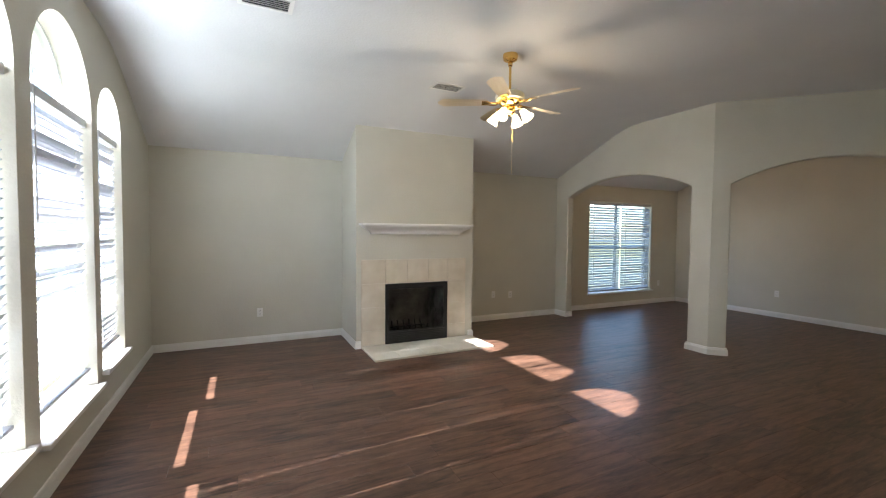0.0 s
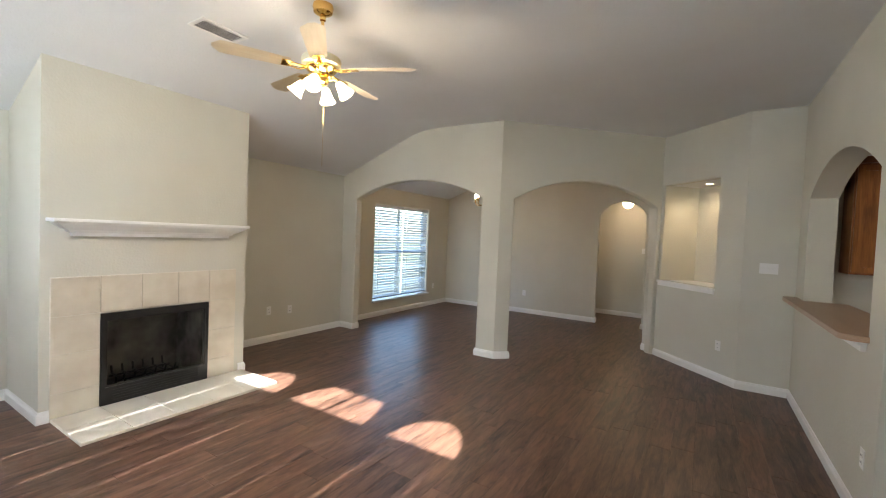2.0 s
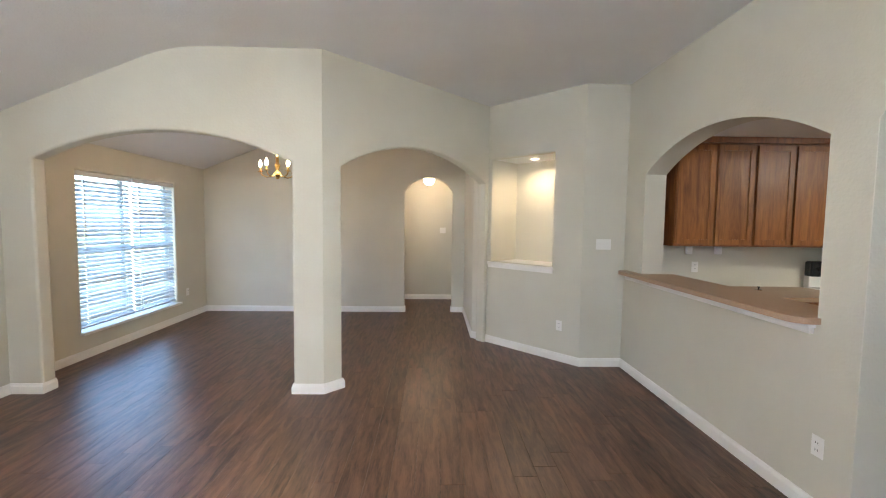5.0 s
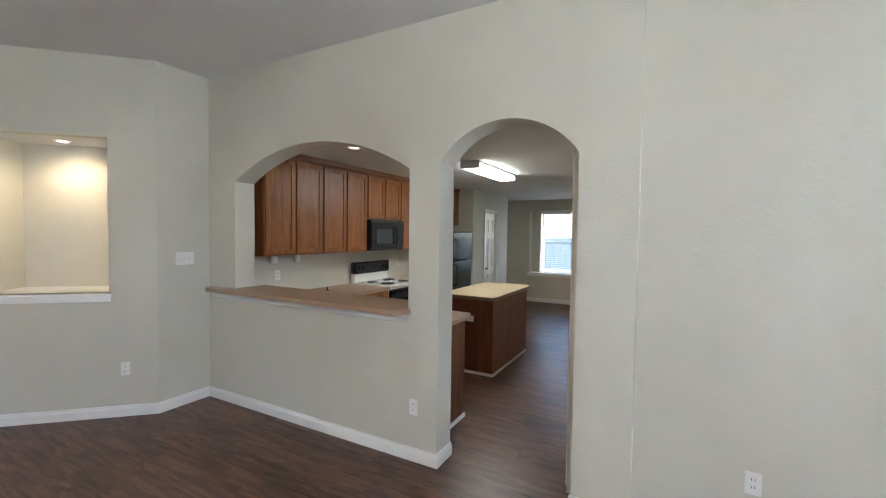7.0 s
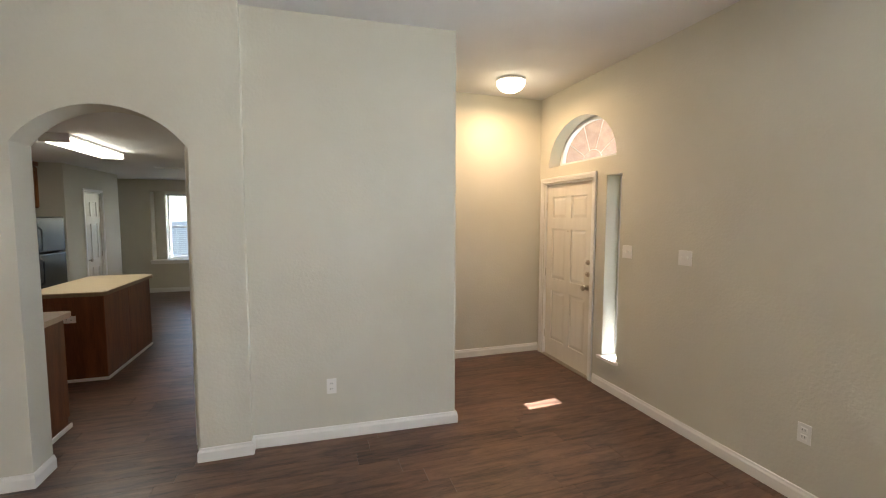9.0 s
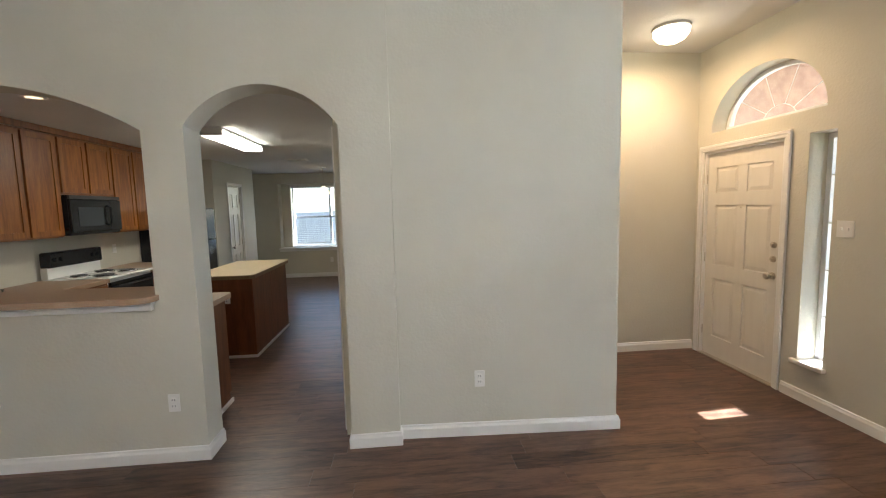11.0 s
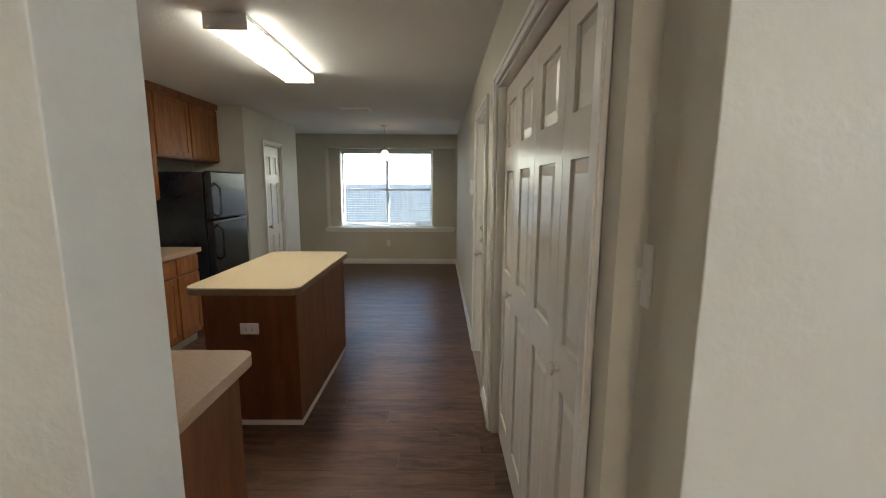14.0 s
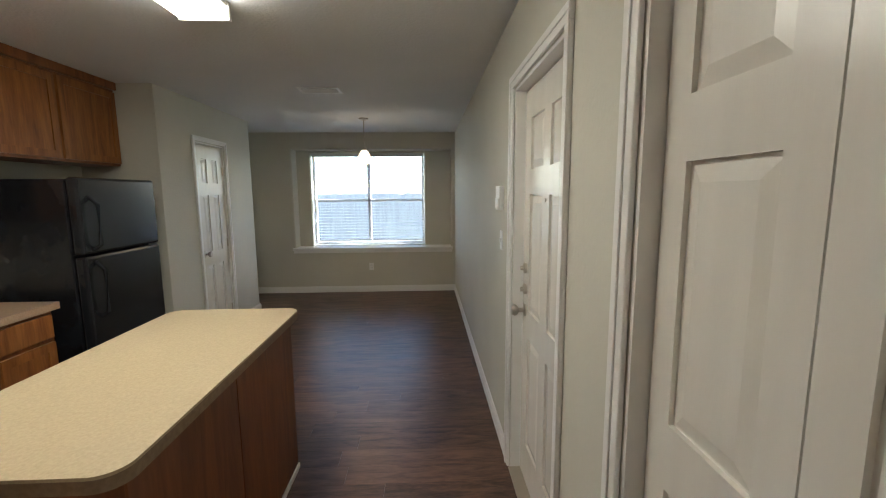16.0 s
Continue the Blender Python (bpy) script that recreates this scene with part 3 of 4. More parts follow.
def panel_leaf(w, z0, z1, cols, rows, thick, bm=None, margin=0.1, mid=0.09):
    """A leaf in the x, z plane, room face at y = 0, with sunk panels that have raised fields."""
    holes = []
    cw = (w - 2 * margin - (cols - 1) * mid) / cols
    for c in range(cols):
        xa = margin + c * (cw + mid)
        for ra, rb in rows:
            holes.append((xa, xa + cw, z0 + ra, z0 + rb))
    t = prism(rect(0, w, z0, z1), [rect(a, b, c, d) for a, b, c, d in holes], 0.012)
    box(0, w, 0.0115, thick, z0, z1, 0, t)
    for a, b, c, d in holes:
        f = 0.040
        q = bmesh.new()
        o = [q.verts.new((x, 0.0115, z)) for x, z in ((a + 0.008, c + 0.006), (b - 0.008, c + 0.006), (b - 0.008, d - 0.008), (a + 0.008, d - 0.008))]
        i = [q.verts.new((x, 0.003, z)) for x, z in ((a + f, c + f), (b - f, c + f), (b - f, d - f), (a + f, d - f))]
        q.faces.new(i)
        for k in range(4):
            q.faces.new((o[k], o[(k + 1) % 4], i[(k + 1) % 4], i[k]))
        merge(t, q)
    return t if bm is None else merge(bm, t)


def knob(m, parent, mat=NICKEL, name="door_knob"):
    p = part(name, lathe([(0, 0), (0.032, 0), (0.032, 0.006), (0.012, 0.012), (0.011, 0.035), (0.026, 0.045), (0.030, 0.058), (0.022, 0.07), (0, 0.073)], 18), mat, parent, "satin nickel knob", 40)
    p.matrix_local = m
    return p


def casing(name, m, w, h, tw=0.06):
    """Trim round an opening w wide and h high, centred, on the room face."""
    bm = bmesh.new()
    for s in (-1, 1):
        box(s * (w / 2 + 0.004), s * (w / 2 + tw), -0.016, -0.001, 0, h + 0.004, 0.004, bm)
        box(s * (w / 2 + tw * 0.55), s * (w / 2 + tw), -0.022, -0.015, 0, h + tw * 0.5, 0.003, bm)
        box(s * (w / 2 - 0.014), s * (w / 2 - 0.001), 0.0, 0.11, 0, h - 0.002, 0, bm)
    box(-w / 2 - tw, w / 2 + tw, -0.0155, -0.001, h + 0.004, h + tw, 0.004, bm)
    box(-w / 2 - tw, w / 2 + tw, -0.0215, -0.015, h + tw * 0.55, h + tw, 0.003, bm)
    box(-w / 2 + 0.015, w / 2 - 0.015, 0.0, 0.11, h - 0.014, h - 0.001, 0, bm)
    bm.transform(m)
    return structure(name, bm, TRIM, "white painted door casing")


SIX = [(0.20, 0.78), (0.92, 1.50), (1.62, 1.86)]


def six_panel_door(name, m, w, h, inset, label, knob_x, bolts, hinge_x, peep=False):
    d = tagged(new(name), label, "door", kind="structure")
    d.matrix_world = m
    t = panel_leaf(w - 0.034, 0.012, h - 0.018, 2, [(a * h / 2.03, b * h / 2.03) for a, b in SIX], 0.04, None, 0.11, 0.10)
    t.transform(Matrix.Translation((-w / 2 + 0.017, inset, 0)))
    part("leaf", t, DOORP, d)
    knob(Matrix.Translation((knob_x, inset, 0.93)) @ pose(0, 0, 0, 90), d)
    for z in bolts:
        b = part("deadbolt", lathe([(0, 0), (0.028, 0), (0.026, 0.012), (0.012, 0.016), (0.012, 0.028), (0, 0.028)], 16), NICKEL, d, "round nickel deadbolt", 40)
        b.matrix_local = Matrix.Translation((knob_x, inset, z)) @ pose(0, 0, 0, 90)
    for z in (0.25, 1.0, 1.78):
        part("hinge", rod((hinge_x, inset - 0.006, z - 0.045), (hinge_x, inset - 0.006, z + 0.045), 0.007, 8), NICKEL, d)
    if peep:
        part("peephole", rod((0, inset - 0.004, 1.50), (0, inset + 0.001, 1.50), 0.009, 10), NICKEL, d)
    return d


m = FRONT @ Matrix.Translation((-1.345, 0, 0))
casing("trim_front_door", m, 0.89, 2.045)
six_panel_door("door_1", m, 0.89, 2.045, 0.03, "closed cream six-panel front door with nickel hardware", 0.36, (1.07, 1.19), -0.435, True)
structure("threshold", box(X0 - 0.12, X0 + 0.02, -1.775, -0.915, 0.0, 0.012, 0.003), NICKEL)
KW = Matrix(((0, -1, 0, 2.43), (1, 0, 0, 0), (0, 0, 1, 0), (0, 0, 0, 1)))
m = KW @ Matrix.Translation((-3.15, 0, 0))
casing("trim_garage_door", m, 0.78, 2.045)
six_panel_door("door_2", m, 0.78, 2.045, 0.055, "closed white six-panel garage door with nickel knob", -0.32, (1.04, 1.15), 0.372, True)
structure("threshold", box(2.315, 2.44, -3.53, -2.77, 0.0, 0.012, 0.003), NICKEL)
PW = Matrix(((0, 1, 0, 5.11), (-1, 0, 0, 0), (0, 0, 1, 0), (0, 0, 0, 1)))
m = PW @ Matrix.Translation((5.90, 0, 0))
casing("trim_pantry_door", m, 0.58, 2.05, 0.05)
six_panel_door("door_3", m, 0.58, 2.05, 0.02, "narrow white six-panel pantry door, closed", -0.22, (), 0.27)

# bifold closet
m = KW @ Matrix.Translation((-1.5125, 0, 0))
casing("trim_closet", m, 1.525, 2.06)
bf = tagged(new("door_4"), "white four-leaf bifold closet doors, closed", "door", kind="structure")
bf.matrix_world = m
for k in range(4):
    t = panel_leaf(0.369, 0.015, 2.035, 1, [(0.16, 0.89), (1.035, 1.575), (1.70, 1.925)], 0.03, None, 0.075, 0)
    t.transform(Matrix.Translation((-0.744 + k * 0.373, 0.045, 0)))
    part("leaf", t, DOORP, bf)
for x in (-0.42, 0.44):
    p = part("door_knob", lathe([(0, 0), (0.009, 0.002), (0.008, 0.016), (0.018, 0.022), (0.019, 0.03), (0, 0.036)], 16), DOORP, bf, "small white pull knob", 40)
    p.matrix_local = Matrix.Translation((x, 0.045, 0.97)) @ pose(0, 0, 0, 90)
structure("closet_back", box(1.70, 2.29, -2.7, -0.72, -0.01, 2.44), WALL)

# ---------- electrical plates ----------


def plate_outlet(m, group="wall outlets", label="white duplex wall outlet"):
    o = thing("wall_outlet", label, "outlet", m, group)
    part("cover_plate", box(-0.035, 0.035, -0.006, -0.0005, -0.057, 0.057, 0.002), PLATE, o)
    for z in (-0.02, 0.02):
        part("socket", box(-0.017, 0.017, -0.009, -0.005, z - 0.014, z + 0.014, 0.003), PLATE, o)
        bm = bmesh.new()
        for x in (-0.007, 0.007):
            box(x - 0.0015, x + 0.0015, -0.0098, -0.0088, z - 0.004, z + 0.007, 0, bm)
        part("slot", bm, SLOT, o)
    return o


def plate_switch(m, gangs, label="white wall switch plate"):
    o = thing("light_switch", label, "switch", m, "light switches")
    w = 0.035 + 0.023 * (gangs - 1)
    part("cover_plate", box(-w, w, -0.006, -0.0005, -0.057, 0.057, 0.002), PLATE, o)
    for g in range(gangs):
        x = (g - (gangs - 1) / 2) * 0.046
        part("toggle", box(x - 0.006, x + 0.006, -0.015, -0.005, -0.012, 0.012, 0.002), PLATE, o)
    return o


def facing(x, y, z, nx, ny):
    """A pose whose -y looks along (nx, ny)."""
    return Matrix.Translation((x, y, z)) @ Matrix.Rotation(math.atan2(ny, nx) + math.pi / 2, 4, "Z")


for x, y, z, nx, ny in ((0.14, YN, 0.40, 0, -1), (3.74, YN, 0.43, 0, -1), (4.08, YN, 0.41, 0, -1), (3.462, YK, 0.385, 0, 1), (1.51, -0.506, 0.40, 0.047, 1), (8.0, 5.5, 0.42, 0, -1),
                       (8.55, 3.55, 0.42, -1, 0), (3.74, -7.87, 0.40, 0, 1), (EASTX, -1.2, 1.12, -1, 0), (EASTX, -3.55, 1.14, -1, 0), (X0, 1.05, 0.42, 1, 0)):
    plate_outlet(facing(x, y, z, nx, ny))
cdir = (-0.686, 0.7275)
plate_outlet(facing(5.81 + 0.7275 * 0.25, 0.01 + 0.686 * 0.25, 0.41, *cdir))
plate_switch(facing(5.81, -0.22, 1.35, -1, 0), 3, "white triple wall switch plate")
plate_switch(facing(X0, -0.40, 1.35, 1, 0), 2, "white double wall switch plate")
plate_switch(facing(X0, 0.20, 1.35, 1, 0), 2, "white double wall switch plate")
plate_switch(facing(9.78, 1.42, 1.40, -1, 0), 2, "white double wall switch plate in the hall")
plate_switch(facing(2.375, -0.625, 1.36, 1, 0), 1, "white single switch plate inside the kitchen archway")
kp = thing("alarm_keypad", "white alarm keypad beside the garage door", "keypad", facing(2.43, -3.86, 1.50, 1, 0))
part("case", box(-0.06, 0.06, -0.03, -0.0005, -0.07, 0.07, 0.005), PLATE, kp)
part("cover", box(-0.05, 0.05, -0.036, -0.029, -0.06, 0.0, 0.003), PLATE, kp)
plate_switch(facing(2.43, -3.86, 1.25, 1, 0), 1)

# ---------- fireplace ----------
fp = thing("fireplace", "black metal fireplace with cream marble tile surround", "fireplace", Matrix.Translation((2.03, 4.575, 0)))
part("tile_backing", prism(rect(-0.76, 0.72, 0.022, 1.115), [rect(-0.445, 0.437, 0.0225, 0.80)], 0.010, None, Matrix.Translation((0, -0.0105, 0))), GROUT, fp)


def tile_piece(a, b, c, d):
    part("tile", box(a + 0.002, b - 0.002, -0.018, -0.0108, c + 0.002, d - 0.002, 0.0015, None, 1), TILE, fp)


for xa, xb in ((-0.76, -0.448), (0.44, 0.72)):
    zs = (0.024, 0.21, 0.51, 0.81)
    for za, zb in zip(zs, zs[1:]):
        tile_piece(xa, xb, za, zb)
xs = (-0.76, -0.448, -0.15, 0.15, 0.44, 0.72)
for xa, xb in zip(xs, xs[1:]):
    tile_piece(xa, xb, 0.81, 1.113)
bm = bmesh.new()
box(-0.44, 0.432, 0.50, 0.56, 0.03, 0.80, 0, bm), box(-0.445, -0.40, 0.02, 0.52, 0.03, 0.80, 0, bm), box(0.392, 0.437, 0.02, 0.52, 0.03, 0.80, 0, bm)
box(-0.44, 0.432, 0.02, 0.56, 0.022, 0.07, 0, bm), box(-0.44, 0.432, 0.02, 0.56, 0.75, 0.80, 0, bm)
part("firebox", bm, SOOT, fp, "sooty refractory firebox")
part("face_frame", prism(rect(-0.443, 0.435, 0.023, 0.798), [rect(-0.412, 0.405, 0.17, 0.745)], 0.03, None, Matrix.Translation((0, -0.026, 0))), BLACK, fp)
bm = bmesh.new()
for i in range(5):
    box(-0.36, 0.352, -0.030, -0.024, 0.045 + i * 0.022, 0.055 + i * 0.022, 0, bm)
part("louver", bm, BLACK, fp)
gl = part("glass_door", box(-0.40, 0.393, -0.012, -0.009, 0.182, 0.735), SMOKE, fp)
part("door_frame", frame_bars(rect(-0.411, 0.404, 0.171, 0.744), 0.012, 0.014, Matrix.Translation((0, -0.018, 0))), BLACK, gl)
bm = bmesh.new()
for i in range(6):
    x = -0.22 + i * 0.085
    tube([(x, 0.12, 0.21), (x, 0.14, 0.16), (x, 0.38, 0.16), (x, 0.40, 0.23)], 0.010, 6, bm)
for y in (0.16, 0.34):
    rod((-0.26, y, 0.15), (0.25, y, 0.15), 0.010, 6, bm)
for x in (-0.2, 0.19):
    for y in (0.16, 0.34):
        rod((x, y, 0.07), (x, y, 0.15), 0.009, 6, bm)
part("log_grate", bm, BLACK, fp, "black iron log grate")
hearth = thing("hearth", "low cream tiled hearth in front of the fireplace", "hearth")
part("grout_bed", box(1.275, 2.84, 3.95, 4.56, -0.004, 0.014), GROUT, hearth)
hx = [1.275 + i * (1.565 / 5) for i in range(6)]
for a, b in zip(hx, hx[1:]):
    for c, d in ((3.95, 4.255), (4.255, 4.56)):
        part("tile", box(a + 0.0015, b - 0.0015, c + 0.0015, d - 0.0015, 0.0135, 0.022, 0.0015, None, 1), HEARTH, hearth)
mt = thing("mantel_shelf", "white painted crown-moulded mantel shelf on chimney breast", "mantel", Matrix.Translation((2.01, 4.573, 0)))
part("shelf_board", box(-0.77, 0.77, -0.19, 0, 1.545, 1.572, 0.005), TRIM, mt)
bm = bmesh.new()
for (o0, za, o1, zb) in ((0.175, 1.545, 0.165, 1.53), (0.165, 1.53, 0.12, 1.50), (0.12, 1.50, 0.09, 1.485), (0.09, 1.485, 0.075, 1.465), (0.06, 1.465, 0.055, 1.438)):
    t = bmesh.new()
    e0, e1 = o0 - 0.03, o1 - 0.03
    ring = [[t.verts.new(p) for p in ((-0.60 - e, 0, z), (-0.60 - e, -o, z), (0.60 + e, -o, z), (0.60 + e, 0, z))] for e, o, z in ((e0, o0, za), (e1, o1, zb))]
    for k in range(3):
        t.faces.new((ring[0][k], ring[0][k + 1], ring[1][k + 1], ring[1][k]))
    t.faces.new(ring[0]), t.faces.new(ring[1])
    merge(bm, t)
part("crown_moulding", bm, TRIM, mt)

# ---------- ceiling fan ----------
fan = thing("ceiling_fan", "brass ceiling fan with pale blades and four lit glass shades", "ceiling fan", Matrix.Translation((2.10, 2.60, CZ)))
part("canopy", lathe([(0, 0), (0.065, 0), (0.068, -0.02), (0.06, -0.05), (0.035, -0.065), (0.018, -0.07)], 28), BRASS, fan, "", 40)
part("downrod", rod((0, 0, -0.07), (0, 0, -0.30), 0.011, 12), BRASS, fan)
part("motor_housing", lathe([(0, -0.29), (0.03, -0.29), (0.10, -0.30), (0.125, -0.315), (0.13, -0.335), (0.125, -0.36), (0.10, -0.372), (0, -0.372)], 32), FANBODY, fan, "cream motor housing", 40)
part("motor_band", lathe([(0.10, -0.37), (0.105, -0.385), (0.09, -0.40), (0.065, -0.415), (0.06, -0.43), (0.0, -0.43)], 32), BRASS, fan, "", 40)
part("light_hub", lathe([(0.045, -0.43), (0.055, -0.445), (0.05, -0.475), (0.03, -0.49), (0.035, -0.50), (0.0, -0.51)], 24), BRASS, fan, "", 40)
bme = ame = None
for k in range(5):
    rz = Matrix.Rotation(radians(72 * k + 8), 4, "Z")
    if bme is None:
        t = bmesh.new()
        n = 10
        up, lo = [], []
        for i in range(n + 1):
            u = i / n
            x = 0.20 + 0.44 * u
            hw = 0.052 + 0.018 * u
            if u > 0.85:
                hw *= math.sqrt(max(0.0, 1 - ((u - 0.85) / 0.15) ** 2)) * 0.75 + 0.25
            up.append((x, hw)), lo.append((x, -hw))
        t.faces.new([t.verts.new((x, y, 0)) for x, y in lo + up[::-1]])
        bmesh.ops.solidify(t, geom=t.faces[:], thickness=0.006)
        bl = part("blade", t, BLADE, fan)
        bme = bl.data
        t = box(0.08, 0.22, -0.012, 0.012, -0.008, 0.0, 0.003)
        box(0.19, 0.25, -0.035, 0.035, -0.009, -0.004, 0.003, t)
        tube([(0.09, 0.0, -0.004), (0.13, 0.022, -0.016), (0.17, 0.024, -0.012), (0.20, 0.02, -0.006)], 0.005, 6, t)
        tube([(0.09, 0.0, -0.004), (0.13, -0.022, -0.016), (0.17, -0.024, -0.012), (0.20, -0.02, -0.006)], 0.005, 6, t)
        ar = part("blade_bracket", t, BRASS, bl)
        ame = ar.data
    else:
        bl = new("blade", bme)
        bl.parent = fan
        ar = new("blade_bracket", ame)
        ar.parent = bl
    bl.matrix_local = rz @ pose(0, 0, -0.385, 11)
for k in range(4):
    a = radians(90 * k + 32)
    c, s = math.cos(a), math.sin(a)
    part("lamp_arm", tube([(0.04 * c, 0.04 * s, -0.455), (0.085 * c, 0.085 * s, -0.445), (0.11 * c, 0.11 * s, -0.46), (0.118 * c, 0.118 * s, -0.475)], 0.008, 8), BRASS, fan)
    mm = Matrix.Translation((0.116 * c, 0.116 * s, -0.47)) @ Matrix.Rotation(a, 4, "Z") @ pose(0, 0, 0, 0, -38, 0)
    sh = part("glass_shade", lathe([(0.018, 0.0), (0.026, -0.012), (0.034, -0.04), (0.042, -0.07), (0.056, -0.098), (0.054, -0.098), (0.039, -0.07), (0.031, -0.04), (0.022, -0.012)], 20, mm), SHADE, fan, "frosted tulip glass shade, lit", 50)
    part("bulb", lathe([(0, -0.02), (0.018, -0.03), (0.024, -0.055), (0.016, -0.078), (0, -0.083)], 12, mm), BULB, sh, "", 50)
part("pull_chain", rod((0.03, 0, -0.49), (0.03, 0, -1.02), 0.001, 5), BRASS, fan)
for o in fan.children:
    if o.name.split(".")[0] != "canopy":
        o.location.z -= 0.035
part("rod_collar", lathe([(0.02, -0.10), (0.02, -0.06), (0.012, -0.05)], 14), BRASS, fan, "", 40)
point_lamp("fan_bulb", 2.10, 2.60, CZ - 0.70, 4.3, (1.0, 0.80, 0.55), 0.12)

# ---------- ceiling registers, detector, entry and hall lamps ----------


def register(m, w, d, label="white metal ceiling air register"):
    v = thing("ceiling_vent", label, "vent", m, "ceiling registers")
    part("frame", prism(rect(-w / 2, w / 2, -d / 2, d / 2), [rect(-w / 2 + 0.03, w / 2 - 0.03, -d / 2 + 0.03, d / 2 - 0.03)], 0.008, None, pose(0, 0, 0, -90)), PLATE, v)
    part("backing", box(-w / 2 + 0.02, w / 2 - 0.02, -d / 2 + 0.02, d / 2 - 0.02, -0.002, -0.0005), SLOT, v)
    n = int((d - 0.06) / 0.026)
    for i in range(n):
        s = part("slat", box(-w / 2 + 0.028, w / 2 - 0.028, -0.007, 0.007, -0.0006, 0.0006), PLATE, v)
        s.matrix_local = pose(0, -d / 2 + 0.04 + i * 0.026, -0.006, 50)
    return v


register(Matrix.Translation((1.97, 3.60, CZ - 0.0005)), 0.36, 0.21)
register(Matrix.Translation((0.10, 2.64, CZ - 0.0005)), 0.36, 0.21)
register(Matrix.Translation((3.80, -5.26, KZ - 0.0005)), 0.36, 0.21)
el = thing("entry_ceiling_light", "frosted glass flush ceiling light, lit, over the entry", "ceiling light", Matrix.Translation((-0.34, -1.33, CZ)))
part("base", lathe([(0, 0), (0.15, 0), (0.15, -0.025), (0.13, -0.03)], 28), PLATE, el, "", 40)
part("glass_bowl", lathe([(0.145, -0.026), (0.14, -0.06), (0.11, -0.10), (0.06, -0.125), (0, -0.13)], 28), SHADE, el, "lit frosted bowl", 60)
hl = thing("hall_ceiling_light", "small round globe light on the hall ceiling, lit", "ceiling light", Matrix.Translation((9.15, 1.7, 2.44)))
part("base", lathe([(0, 0), (0.08, 0), (0.08, -0.02), (0.06, -0.03)], 24), PLATE, hl, "", 40)
part("glass_globe", lathe([(0.06, -0.03), (0.095, -0.06), (0.105, -0.10), (0.09, -0.15), (0.05, -0.185), (0, -0.195)], 24), SHADE, hl, "", 60)
nl = thing("niche_downlight", "small recessed downlight in the niche ceiling, lit", "downlight", Matrix.Translation((6.61, 0.36, 2.38)))
part("trim_ring", lathe([(0.045, 0.0), (0.06, -0.002), (0.06, -0.008), (0.045, -0.01)], 24), PLATE, nl, "", 40)
part("lamp_face", lathe([(0.045, -0.004), (0, -0.004)], 24), BULB, nl)
kl = thing("kitchen_downlight", "small recessed downlight in the kitchen ceiling", "downlight", Matrix.Translation((4.64, -1.18, KZ)))
part("trim_ring", lathe([(0.055, 0.0), (0.08, -0.002), (0.08, -0.008), (0.055, -0.01)], 24), PLATE, kl, "", 40)
part("lamp_face", lathe([(0.055, -0.004), (0, -0.004)], 24), PENDG, kl)

# ---------- dining chandelier ----------
ch = thing("chandelier", "brass chandelier with lit candle bulbs over the dining area", "chandelier", Matrix.Translation((6.5, 3.52, 2.10)))
part("ceiling_canopy", lathe([(0.06, 0.95), (0.06, 0.93), (0.02, 0.915), (0, 0.915)], 20), BRASS, ch, "", 40)
part("chain", tube([(0, 0, 0.26), (0.004, 0, 0.5), (0, 0.004, 0.7), (0, 0, 0.92)], 0.006, 6), BRASS, ch)
part("column", lathe([(0, -0.04), (0.02, -0.03), (0.03, 0.0), (0.05, 0.02), (0.045, 0.04), (0.02, 0.06), (0.025, 0.10), (0.035, 0.13), (0.018, 0.17), (0.022, 0.21), (0.008, 0.26), (0, 0.27)], 18), BRASS, ch, "", 40)
for k in range(5):
    a = radians(72 * k + 20)
    c, s = math.cos(a), math.sin(a)
    arm = part("arm", tube([(r * c, r * s, z) for r, z in ((0.03, 0.03), (0.08, -0.005), (0.13, -0.012), (0.18, 0.01), (0.20, 0.045))], 0.007, 8), BRASS, ch)
    mm = Matrix.Translation((0.20 * c, 0.20 * s, 0.045))
    part("candle_cup", lathe([(0, 0), (0.03, 0.004), (0.032, 0.012), (0.012, 0.016), (0.012, 0.06), (0, 0.06)], 14, mm), BRASS, arm, "", 40)
    part("bulb", lathe([(0.008, 0.06), (0.018, 0.08), (0.02, 0.10), (0.012, 0.13), (0, 0.15)], 12, mm), BULB, arm, "", 50)

# ---------- nook pendant ----------
pe = thing("pendant_lamp", "nickel pendant lamp with ribbed glass cone shade, lit", "pendant lamp", Matrix.Translation((3.63, -6.68, KZ)))
part("canopy", lathe([(0.06, 0), (0.06, -0.012), (0.03, -0.025), (0, -0.025)], 20), NICKEL, pe, "", 40)
part("stem", rod((0, 0, -0.02), (0, 0, -0.36), 0.006, 8), NICKEL, pe)
part("socket", lathe([(0.02, -0.34), (0.028, -0.36), (0.028, -0.40), (0.0, -0.40)], 16), NICKEL, pe, "", 40)
part("glass_shade", lathe([(0.03, -0.38), (0.05, -0.40), (0.075, -0.45), (0.12, -0.50), (0.17, -0.535), (0.166, -0.537), (0.115, -0.505), (0.07, -0.455), (0.045, -0.405)], 28), PENDG, pe, "ribbed glass shade", 50)

# ---------- kitchen ----------


